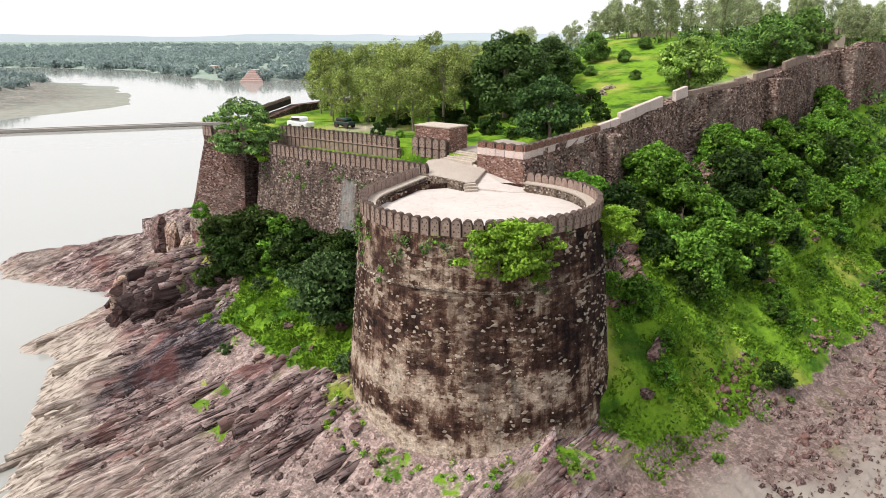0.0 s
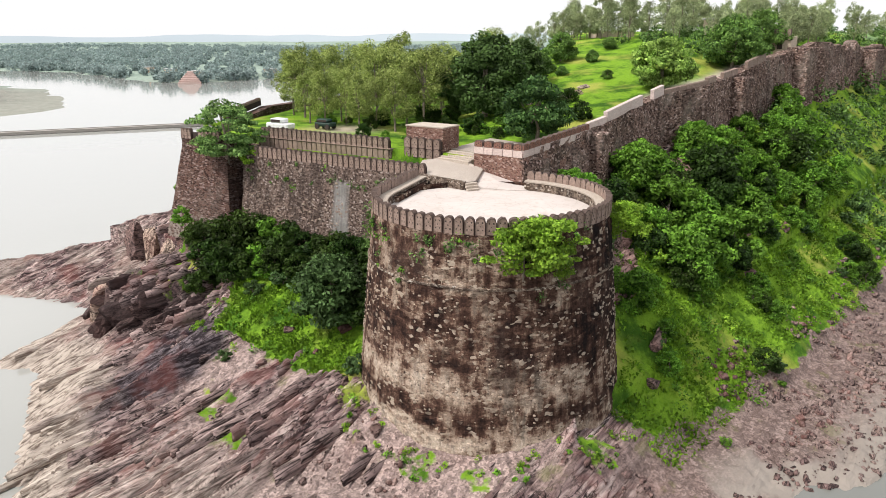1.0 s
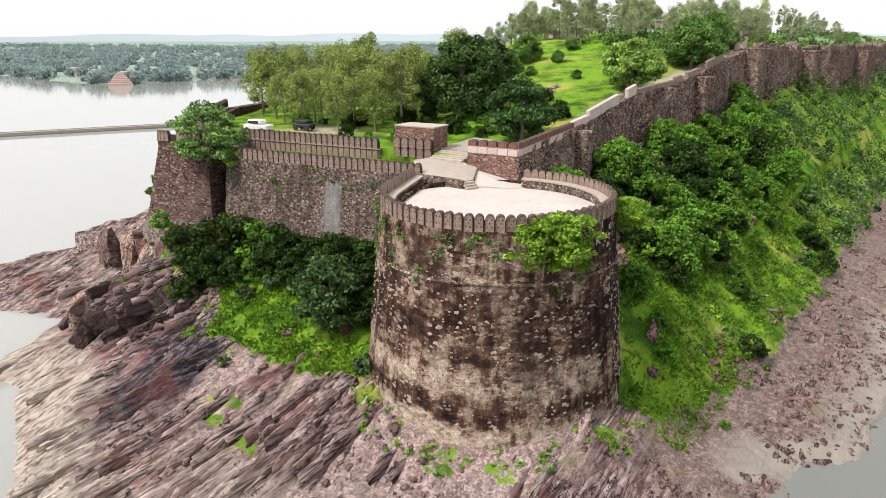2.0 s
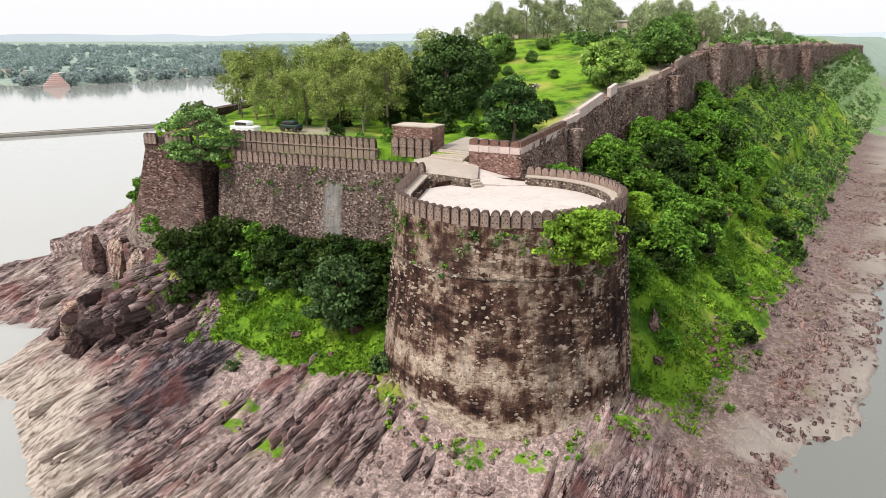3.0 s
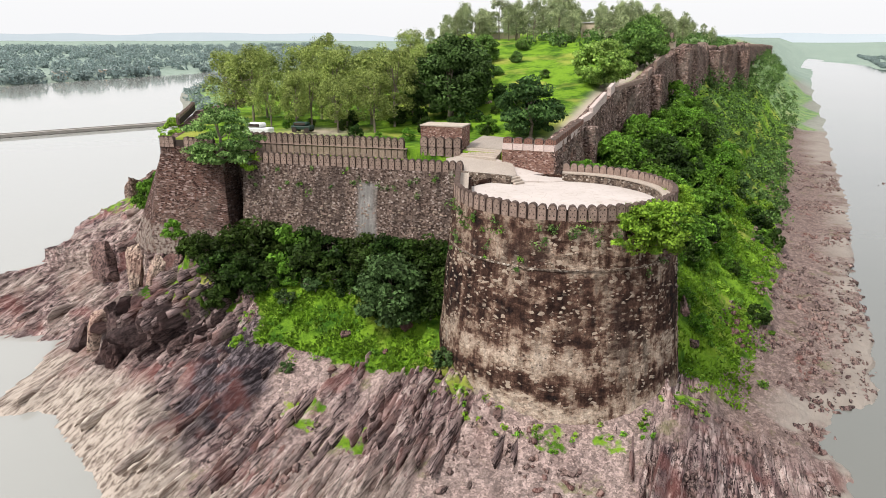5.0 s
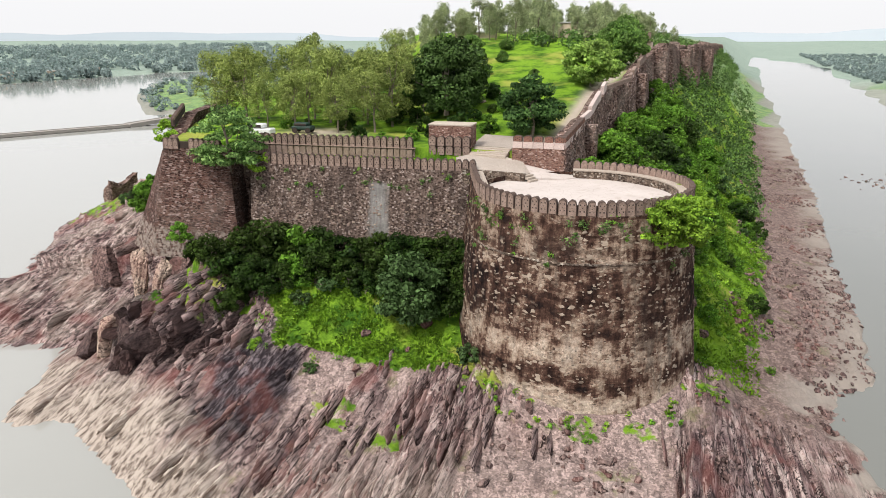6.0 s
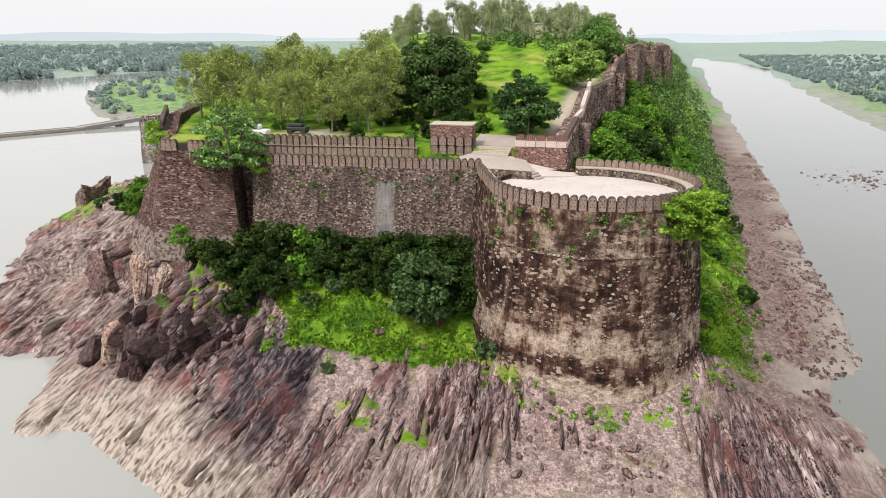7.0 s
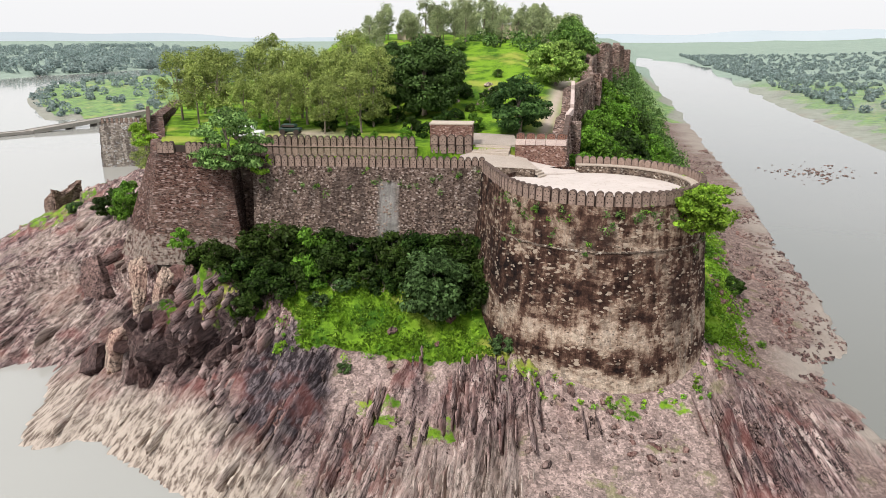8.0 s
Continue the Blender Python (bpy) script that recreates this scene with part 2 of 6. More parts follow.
def make_leaf(name, dark, light, rough=0.6, glow=0.28):
    m = Nodes(name, rough, 0.15)
    c = m.mix(m.island(), dark, light)
    c = m.mix(m.math("MULTIPLY", m.object_random(), 0.5), c, m.mix(0.5, c, (0.09, 0.10, 0.02)))
    c = m.mix(0.85, c, m.ramp(m.noise(0.4, 4, 0.6), [(0.36, 0.5), (0.64, 1.4)]), "MULTIPLY")
    m.put(m.b.inputs["Base Color"], c)
    thin = m.n.new("ShaderNodeBsdfTranslucent")
    m.l.new(c, thin.inputs[0])
    both = m.n.new("ShaderNodeMixShader")
    both.inputs[0].default_value = glow
    m.l.new(m.b.outputs[0], both.inputs[1])
    m.l.new(thin.outputs[0], both.inputs[2])
    m.l.new(both.outputs[0], m.n["Material Output"].inputs[0])
    return m.mat


def make_water():
    m = Nodes("muddy_river_water", 0.06, 0.5)
    c = m.mix(m.noise(0.02, 3), (0.125, 0.13, 0.118), (0.165, 0.165, 0.148))
    # water on the lagoon side painted paler: the sky's glare put into its colour
    k = m.n.new("ShaderNodeVectorMath")
    k.operation = "DOT_PRODUCT"
    m.l.new(m.co, k.inputs[0])
    k.inputs[1].default_value = (-0.94, 0.34, 0)
    c = m.mix(m.step(m.math("ADD", k.outputs["Value"], m.math("MULTIPLY", m.noise(0.02, 4), 30.0)), 20, 90), c, (0.33, 0.33, 0.31))
    ripple = m.math("ADD", m.noise(1.2, 3), m.math("MULTIPLY", m.noise(0.12, 3), 2.0))
    return m.finish(c, ripple, 0.02, 0.35)


def make_floor():
    m = Nodes("worn_lime_floor", 0.9, 0.25)
    c = m.mix(m.noise(0.35, 5, 0.6), (0.40, 0.35, 0.325), (0.57, 0.515, 0.487))
    c = m.mix(m.math("MULTIPLY", m.step(m.noise(1.1, 5, 0.65), 0.55, 0.68), 0.5), c, (0.36, 0.30, 0.25))
    c = m.mix(m.math("MULTIPLY", m.math("SUBTRACT", 1.0, m.step(m.cells(0.9, None, "DISTANCE_TO_EDGE"), 0.0, 0.035)), 0.35), c, (0.30, 0.24, 0.2))
    return m.finish(c, m.noise(5.0, 5, 0.7), 0.03, 0.7)


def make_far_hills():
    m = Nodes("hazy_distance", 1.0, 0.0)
    # haze painted as pale blue, and the hills glow though they are no source
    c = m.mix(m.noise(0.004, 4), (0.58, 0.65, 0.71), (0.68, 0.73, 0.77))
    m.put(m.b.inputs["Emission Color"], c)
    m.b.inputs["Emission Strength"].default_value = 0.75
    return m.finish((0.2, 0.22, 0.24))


GROUND = make_ground()
TOWER = make_tower_skin()
CURTAIN = make_masonry("streaked_rubble_curtain", (0.060, 0.040, 0.033), (0.20, 0.148, 0.125), (0.155, 0.115, 0.098), 2.7, 0.5, streak=-49.9)
WALL = make_masonry("brown_rubble_wall", (0.10, 0.072, 0.055), (0.30, 0.235, 0.19), (0.13, 0.10, 0.08), 2.4, 0.55)
BASTION = make_masonry("red_brown_coursed_wall", (0.040, 0.020, 0.017), (0.135, 0.074, 0.06), (0.20, 0.155, 0.135), 1.7, 0.4, (0.9, 0.9, 2.7), pale=0.1, lime_below=10.6)
RAMPART = make_masonry("dark_rampart_wall", (0.060, 0.036, 0.031), (0.27, 0.18, 0.15), (0.125, 0.087, 0.072), 2.2, 0.42, pale=0.28)
REDWALL = make_masonry("reddish_block_wall", (0.15, 0.075, 0.06), (0.30, 0.175, 0.14), (0.25, 0.18, 0.15), 2.6, 0.15, (1, 1, 2.0))
MERLON = make_plain("grey_brown_merlon_stone", (0.135, 0.088, 0.072), (0.40, 0.30, 0.25), 2.0, bump=0.06, fine=7.0)
COPING = make_plain("pale_lime_coping", (0.36, 0.30, 0.25), (0.52, 0.45, 0.385), 2.0)
PINK = make_plain("pinkish_limewash", (0.46, 0.36, 0.33), (0.66, 0.55, 0.51), 2.5)
STONE = make_plain("rough_field_stone", (0.20, 0.145, 0.11), (0.52, 0.43, 0.35), 0.7, bump=0.05)
def make_beds(name, dark, light, one=False, rust=(0.22, 0.10, 0.085), slate=(0.085, 0.06, 0.066)):
    """Bedded rock: streaks along the strike, cracks and blotches."""
    m = Nodes(name, 0.95, 0.1)
    fine = m.mapped((2.6, 0.3, 0.3), (0, 0, 50))
    streak = m.noise(1.0, 7, 0.72, fine, 0.4)
    c = m.mix(m.object_random() if one else m.island(), dark, light)
    c = m.mix(m.noise(0.7, 6, 0.7), m.mix(0.6, c, dark), m.mix(0.6, c, light))
    zone = m.noise(1.0, 4, 0.6, m.mapped((14.0, 4.0, 4.0), (0, 0, 50)), 0.8)
    c = m.mix(m.math("MULTIPLY", m.step(zone, 0.48, 0.62), 0.5), c, m.mix(0.3, slate, c))
    c = m.mix(0.9, c, m.ramp(streak, [(0.36, 0.16), (0.48, 0.85), (0.62, 1.4)]), "MULTIPLY")
    c = m.mix(m.joints(), c, (0.03, 0.022, 0.022))
    c = m.mix(m.attr("pale"), c, m.mix(m.step(streak, 0.4, 0.58), (0.18, 0.14, 0.115), (0.56, 0.49, 0.425)))
    c = m.mix(m.step(m.noise(0.25, 3), 0.5, 0.68), c, m.mix(0.4, c, rust))
    return m.finish(c, m.mix(0.4, streak, m.noise(4.0, 6, 0.75)), 0.14, 0.8)


RIBS = make_beds("tilted_bed_rock", (0.085, 0.054, 0.054), (0.50, 0.38, 0.355))
BOULDER = make_beds("purple_brown_boulder", (0.07, 0.043, 0.042), (0.27, 0.18, 0.16), True)
BOULDER_DARK = make_beds("black_brown_ledge_rock", (0.020, 0.013, 0.014), (0.13, 0.088, 0.082), True, (0.075, 0.04, 0.035), (0.03, 0.021, 0.023))
LEAF_ROUND = make_leaf("mid_green_tree_leaves", (0.045, 0.11, 0.024), (0.21, 0.36, 0.08))
LEAF_LIGHT = make_leaf("light_green_tree_leaves", (0.09, 0.19, 0.03), (0.40, 0.58, 0.13))
SHINGLE = make_beds("purple_shore_shingle", (0.10, 0.062, 0.056), (0.36, 0.265, 0.235))
BOULDER_PALE = make_beds("tan_weathered_rock", (0.30, 0.21, 0.165), (0.66, 0.53, 0.435), True)
# near-black backing: shade of the gaps between merlons put into its colour
GAP_SHADE = make_plain("gap_shade_parapet_stone", (0.022, 0.015, 0.013), (0.06, 0.042, 0.034))
RIMSTONE = make_plain("dark_merlon_edge", (0.045, 0.029, 0.025), (0.14, 0.098, 0.082))
DARK = make_plain("dark_joint_shadowed_stone", (0.03, 0.02, 0.018), (0.06, 0.045, 0.04))
FLOOR = make_floor()
PAVING = make_plain("grey_worn_paving", (0.30, 0.255, 0.22), (0.46, 0.40, 0.35), 0.8)
WATER = make_water()
BARK = make_plain("grey_bark", (0.14, 0.11, 0.085), (0.32, 0.27, 0.22), 4.0, bump=0.04)
CONCRETE = make_plain("weathered_concrete", (0.24, 0.22, 0.20), (0.40, 0.37, 0.34), 0.6)
LEAF = make_leaf("broad_green_leaves", (0.026, 0.085, 0.008), (0.20, 0.42, 0.045))
LEAF_HILL = make_leaf("dusty_green_scrub_leaves", (0.035, 0.085, 0.022), (0.19, 0.32, 0.085))
LEAF_DARK = make_leaf("dark_green_leaves", (0.005, 0.017, 0.003), (0.042, 0.095, 0.015))
LEAF_TREE = make_leaf("deep_green_tree_leaves", (0.014, 0.044, 0.012), (0.10, 0.19, 0.052))
LEAF_BRIGHT = make_leaf("fresh_yellow_green_leaves", (0.09, 0.20, 0.015), (0.32, 0.52, 0.05))
LEAF_GUM = make_leaf("grey_green_gum_leaves", (0.085, 0.135, 0.03), (0.46, 0.54, 0.16))
LEAF_BLUE = make_leaf("blue_green_shrub_leaves", (0.010, 0.034, 0.010), (0.115, 0.215, 0.075))
# far leaves paler and bluer: distance haze painted into the colour
LEAF_FAR = make_leaf("haze_tinted_far_foliage", (0.25, 0.325, 0.325), (0.34, 0.415, 0.41), 0.9, 0.5)
BLADE = make_leaf("grass_blades", (0.065, 0.15, 0.010), (0.20, 0.37, 0.025))
# hilltop gum leaves lightened, with haze painted into the leaf colour
LEAF_THIN = make_leaf("thin_haze_paled_gum_leaves", (0.17, 0.22, 0.11), (0.52, 0.58, 0.32))
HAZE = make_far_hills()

# ---------------------------------------------------------------- mesh helpers
def mesh_of(name, verts, faces, mat, smooth=False):
    me = bpy.data.meshes.new(name)
    me.from_pydata([tuple(v) for v in verts], [], [tuple(f) for f in faces])
    me.materials.append(mat)
    if smooth:
        me.polygons.foreach_set("use_smooth", [True] * len(me.polygons))
    me.update()
    return me


def quads_mesh(name, corners, mat):
    """Mesh of loose quads from an array n x 4 x 3."""
    n = len(corners)
    me = bpy.data.meshes.new(name)
    me.vertices.add(n * 4)
    me.vertices.foreach_set("co", np.asarray(corners, np.float32).ravel())
    me.loops.add(n * 4)
    me.loops.foreach_set("vertex_index", np.arange(n * 4, dtype=np.int32))
    me.polygons.add(n)
    me.polygons.foreach_set("loop_start", np.arange(n, dtype=np.int32) * 4)
    me.materials.append(mat)
    me.update()
    me.validate()
    return me


def part(name, data, material, parent, label=""):
    """Link a bmesh or a mesh as one object under a thing or a part."""
    if isinstance(data, bmesh.types.BMesh):
        me = bpy.data.meshes.new(name)
        data.to_mesh(me)
        data.free()
        me.materials.append(material)
    else:
        me = data
    ob = new(name, me)
    ob.parent = parent
    if label:
        tagged(ob, label)
    return ob


def thing(name, label, category, m=None, group="", kind="", data=None):
    ob = new(name, data)
    if m is not None:
        ob.matrix_basis = m
    return tagged(ob, label, category, group, kind)


def box_bm(sx, sy, sz, centre=(0, 0, 0), bevel=0.0, bm=None):
    own = bm or bmesh.new()
    r = bmesh.ops.create_cube(own, size=1.0, matrix=Matrix.Translation(centre) @ Matrix.Diagonal((sx, sy, sz, 1)))
    if bevel:
        bmesh.ops.bevel(own, geom=list({e for v in r["verts"] for e in v.link_edges}), offset=bevel, segments=1, affect="EDGES")
    return own


def tube(points, radii, sides=7):
    """Tapered limb through the points: verts and faces."""
    vs, fs = [], []
    for i, (p, r) in enumerate(zip(points, radii)):
        a = Vector(points[max(i - 1, 0)])
        b = Vector(points[min(i + 1, len(points) - 1)])
        z = (b - a).normalized()
        x = z.orthogonal().normalized()
        y = z.cross(x)
        for k in range(sides):
            w = 2 * math.pi * k / sides
            vs.append(Vector(p) + r * (math.cos(w) * x + math.sin(w) * y))
        if i:
            for k in range(sides):
                o, q = (i - 1) * sides, i * sides
                fs.append((o + k, o + (k + 1) % sides, q + (k + 1) % sides, q + k))
    return vs, fs


# value noise on arrays
TABLE = np.random.RandomState(7).rand(256, 256)


def vnoise(x, y):
    xi, yi = np.floor(x).astype(int), np.floor(y).astype(int)
    fx, fy = x - xi, y - yi
    fx, fy = fx * fx * (3 - 2 * fx), fy * fy * (3 - 2 * fy)
    a, b = TABLE[xi & 255, yi & 255], TABLE[(xi + 1) & 255, yi & 255]
    c, d = TABLE[xi & 255, (yi + 1) & 255], TABLE[(xi + 1) & 255, (yi + 1) & 255]
    return (a * (1 - fx) + b * fx) * (1 - fy) + (c * (1 - fx) + d * fx) * fy


def fbm(x, y, octaves=4, gain=0.5):
    v, amp, tot = 0.0, 1.0, 0.0
    for k in range(octaves):
        v = v + amp * vnoise(x * 2 ** k + 17.3 * k, y * 2 ** k + 9.1 * k)
        tot += amp
        amp *= gain
    return v / tot


def sstep(x, a, b):
    t = np.clip((x - a) / (b - a), 0, 1)
    return t * t * (3 - 2 * t)


# ---------------------------------------------------------------- plan of the fort
WATER_Z = -1.6
E, M = np.array((0.81, -0.586)), np.array((-0.586, -0.81))   # along the front curtain wall, and out of it
FACE = np.array((-10.5, 71.8))
D, N = np.array((0.72, 0.694)), np.array((0.694, -0.72))     # along the river rampart, and out of it
CORNER = np.array((7.0, 64.0))
TC, TR = np.array((2.8, 54.3)), 9.3                          # round tower
TOP = 17.0


def front(u, v):
    return FACE + u * E + v * M


# shore of the promontory and of the low headland behind it
SHORE = [(15, 10), (15, 32), (19.5, 39.5), (25, 44), (29, 43), (41, 53), (59, 71), (93, 101), (142, 149), (241, 243), (425, 427), (667, 669), (1100, 1080),
         (1500, 1400), (900, 1400), (300, 900), (90, 620), (-10, 575), (-26, 436), (-24, 332), (4, 326), (6, 260), (-8, 205), (-17, 178), (-29, 163), (-38, 151), (-44, 139), (-47, 124),
         (-48, 112), (-66, 99), (-62, 92), (-47, 87), (-41, 83.5), (-43, 79), (-45, 69), (-40, 66), (-37, 56), (-33, 48), (-30, 38), (-24, 10)]


def shore_distance(x, y):
    """Distance inland from the shore, negative in the river."""
    best = np.full(x.shape, 1e9)
    inside = np.zeros(x.shape, bool)
    for (ax, ay), (bx, by) in zip(SHORE, SHORE[1:] + SHORE[:1]):
        dx, dy = bx - ax, by - ay
        t = np.clip(((x - ax) * dx + (y - ay) * dy) / (dx * dx + dy * dy), 0, 1)
        best = np.minimum(best, np.hypot(x - ax - t * dx, y - ay - t * dy))
        if ay != by:
            cross = ((ay > y) != (by > y)) & (x < (bx - ax) * (y - ay) / (by - ay) + ax)
            inside ^= cross
    return np.where(inside, best, -best)


def left_edge(y):
    """x of the fort's edge on the lagoon side."""
    return np.interp(y, [60, 84, 88, 109, 150, 180, 260, 700], [-29, -29, -30, -25, -13, 2, 45, 500])


def coords(x, y):
    u = (x - FACE[0]) * E[0] + (y - FACE[1]) * E[1]
    v = (x - FACE[0]) * M[0] + (y - FACE[1]) * M[1]
    s = (x - CORNER[0]) * D[0] + (y - CORNER[1]) * D[1]
    q = (x - CORNER[0]) * N[0] + (y - CORNER[1]) * N[1]
    return u, v, s, q


def slope_q(s, q):
    """Distance out from the rampart, eased where the green slope runs wider."""
    return q - 2.8 * sstep(s, -4, 14) * sstep(q, 4, 16)


def terrain(x, y):
    u, v, s, q = coords(x, y)
    sd = shore_distance(x, y) + 2.2 * (fbm(x * 0.22, y * 0.22, 3) - 0.5)
    # inside the walls
    rise = (x - 3) * D[0] + (y - 84) * D[1]
    hill = 0.205 * np.clip(rise, 0, 52) * sstep(x - 0.3 * (y - 100), -6, 18) + 2.0 * sstep(rise, 50, 120)
    inside = np.where(v > -5.2, 17.9, 18.9) + hill + 0.5 * (fbm(x * 0.15, y * 0.15, 3) - 0.5) * sstep(-v, 6, 14)
    rim = np.interp(s, [-5, 12, 15, 30, 37, 49, 59, 76, 90, 120, 300, 600], [18.9, 19.6, 20.2, 22.3, 23.2, 24.0, 25.5, 27.4, 27.4, 27.0, 25.5, 23.5])
    inside = np.where(s > 4, np.minimum(inside, rim + 0.28 * np.clip(-q - 2.5, 0, 60)), inside)
    w = x - left_edge(y)
    inside = np.minimum(inside, 9 + 8.0 * w)
    inside = np.where(y > 190, np.minimum(inside, 10 + 0.35 * w), inside)
    # outside in front, right and left
    pv = np.interp(v, [-1.9, -1.0, 0, 4, 8, 12, 16, 21, 28, 40, 60], [40, 8.6, 8.3, 6.8, 4.9, 2.9, 1.7, 0.4, -0.5, -1.0, -1.5])
    pv = pv - 1.4 * sstep(-u, 6, 16) * sstep(v, 2, 7) + 1.4 * np.exp(-((x + 7) ** 2 + (y - 50) ** 2) / 30)
    top = 14.8 + 0.085 * np.clip(s - 12, 0, 48) + 0.13 * np.clip(s - 60, 0, 30)
    pq = np.interp(slope_q(s, q), [-1.9, -1.0, 0, 4, 13.4, 19.5, 24, 31, 60], [40, 15.6, 15.0, 13.2, 4.2, -0.1, -0.8, -1.5, -3.0])
    pq = np.where(q < 13.4, pq * (top / 14.8), pq)
    pq = pq + 0.9 * (fbm(x * 0.3, y * 0.3, 4) - 0.5) * sstep(q, 1, 4) * (1 - sstep(q, 17, 22))
    low = np.minimum(-1.6 + 0.5 * sd, 9.0)
    low = np.where(y > 190, np.minimum(-1.6 + 0.12 * sd, 5 + 3 * fbm(x * 0.02, y * 0.02, 3)), low)
    h = np.minimum(inside, np.minimum(pv, pq))
    behind_left = (w < 1.2) & (v < 6)
    h = np.where((w < 1.2), np.minimum(np.maximum(np.minimum(low, np.where(v < -1.0, 9.0, pv + 1.5 * sstep(-w, 0.0, 7.0))), WATER_Z - 2), np.where(w > 0, 40, 40)), h)
    h = np.where(behind_left & (w >= -1.0), np.maximum(h, np.minimum(low, 9)), h)
    h = np.where(y > 190, np.maximum(h, low), h)
    near = np.where((v > 0) | (w < 0), -1.6 + 0.34 * sd, 1e3)
    h = np.minimum(h, np.where(sd < 12, np.maximum(near, -4.5), 1e3))
    h = np.where(sd < 0, np.minimum(h, np.maximum(WATER_Z + 0.3 * sd, -5)), h)
    # knoll of broken rock in front of the bastion, with a short cliff round it
    kd = np.hypot((x + 30.6) / 6.2, (y - 75.2) / 4.4) + 0.5 * (fbm(x * 0.45, y * 0.45, 3) - 0.5)
    h = h + 2.2 * np.exp(-((x + 35) ** 2 + (y - 140) ** 2) / 70)
    h = h + (3.0 + 1.6 * (fbm(x * 0.3, y * 0.3, 2) - 0.5)) * (1 - sstep(kd, 0.78, 1.02)) * sstep(sd, 1, 4)
    # far banks
    r_bank = q - np.interp(s, [-200, 60, 160, 290, 480, 930, 1200, 2000], [125, 96, 83, 82, 85, 98, 40, -60])
    right = WATER_Z + np.minimum(0.09 * r_bank, 3) + 16 * sstep(r_bank, 60, 500) * fbm(x * 0.006, y * 0.006, 3) + 55 * sstep(r_bank, 350, 1500) * fbm(x * 0.002, y * 0.002, 3)
    h = np.where(r_bank > -6, np.maximum(h, right), h)
    f_bank = y - np.interp(x, [-3000, -900, -520, -315, -200, -150, -60, 40, 200, 600], [1200, 1000, 805, 728, 560, 532, 640, 740, 900, 1300])
    f_bank = f_bank + 30 * (fbm(x * 0.01, y * 0.01, 3) - 0.5)
    far = WATER_Z + np.minimum(0.06 * f_bank, 5) + 10 * sstep(f_bank, 40, 900) * fbm(x * 0.004, y * 0.004, 3)
    h = np.where(f_bank > -12, np.maximum(h, far), h)
    # low wooded island upstream
    i_d = 1 - np.hypot((x + 285 + 0.385 * (y - 400)) / 105, (y - 400) / 150) + 0.25 * (fbm(x * 0.02, y * 0.02, 3) - 0.5)
    h = np.where(i_d > -0.1, np.maximum(h, WATER_Z + np.minimum(4 * i_d, 0.8) + 9 * sstep(i_d, 0.2, 0.75)), h)
    return h, u, v, s, q, sd, w


def along_strike(x, y):
    a = radians(50)
    return x * math.cos(a) + y * math.sin(a), -x * math.sin(a) + y * math.cos(a)


def rib_zone(x, y):
    """Where upstanding beds crop out between flats of rubble: long bands along the strike."""
    al, ac = along_strike(x, y)
    return sstep(fbm(al * 0.05 + 3.1, ac * 0.19 + 7.7, 3, 0.6), 0.44, 0.53)


def slate_zone(x, y):
    """The dark laminated slope below the knoll."""
    al, ac = along_strike(x + 25.5, y - 62.0)
    return 1 - sstep(np.hypot(al / 9.5, ac / 4.6) + 0.7 * (fbm(x * 0.3, y * 0.3, 3) - 0.5), 0.7, 1.1)


def rocky(x, y, h, u, v, s, q, sd, w):
    """Tilted beds: saw-toothed ribs along the strike, broken across."""
    al, ac = along_strike(x, y)
    wob = 2.2 * (fbm(al * 0.07, ac * 0.10, 3) - 0.5)
    c = ac + wob
    zone = np.maximum(rib_zone(x, y), 0.8 * sstep(-w, 0, 4))
    saw = 0.0
    for period, amp, seed in ((3.4, 1.2, 3), (1.3, 1.0, 11), (0.62, 0.42, 23)):
        cell = np.floor(c / period)
        f = c / period - cell
        jit = vnoise(cell * 3.7 + seed, al * 0.16 / period ** 0.5 + cell * 1.9)
        tooth = np.where(f < 0.86, f / 0.86, (1 - f) / 0.14)
        saw = saw + amp * (tooth - 0.4) * (0.1 + 1.6 * jit ** 1.6)
    brk = fbm(al * 0.12, ac * 0.9, 4) - 0.5
    return saw * (0.22 + 0.78 * zone) * (1 - 0.35 * sstep(-w, 2, 6)) + 0.5 * brk * (0.5 + 0.5 * zone)


def front_turf_mask(x, y, u, v):
    n1 = fbm(x * 0.25, y * 0.25, 4)
    n2 = fbm(x * 0.11 + 5, y * 0.11, 3)
    edge = v + 4.0 * (n1 - 0.5) - 0.12 * u
    return sstep(v, 0.5, 3) * (1 - sstep(edge, 12.0, 14.5)) * sstep(u + 9 * (n1 - 0.5) + 12 * (n2 - 0.5), -10, -5.0) * (1 - sstep(u, 15, 17)) * (0.55 + 0.45 * sstep(n1, 0.32, 0.45))


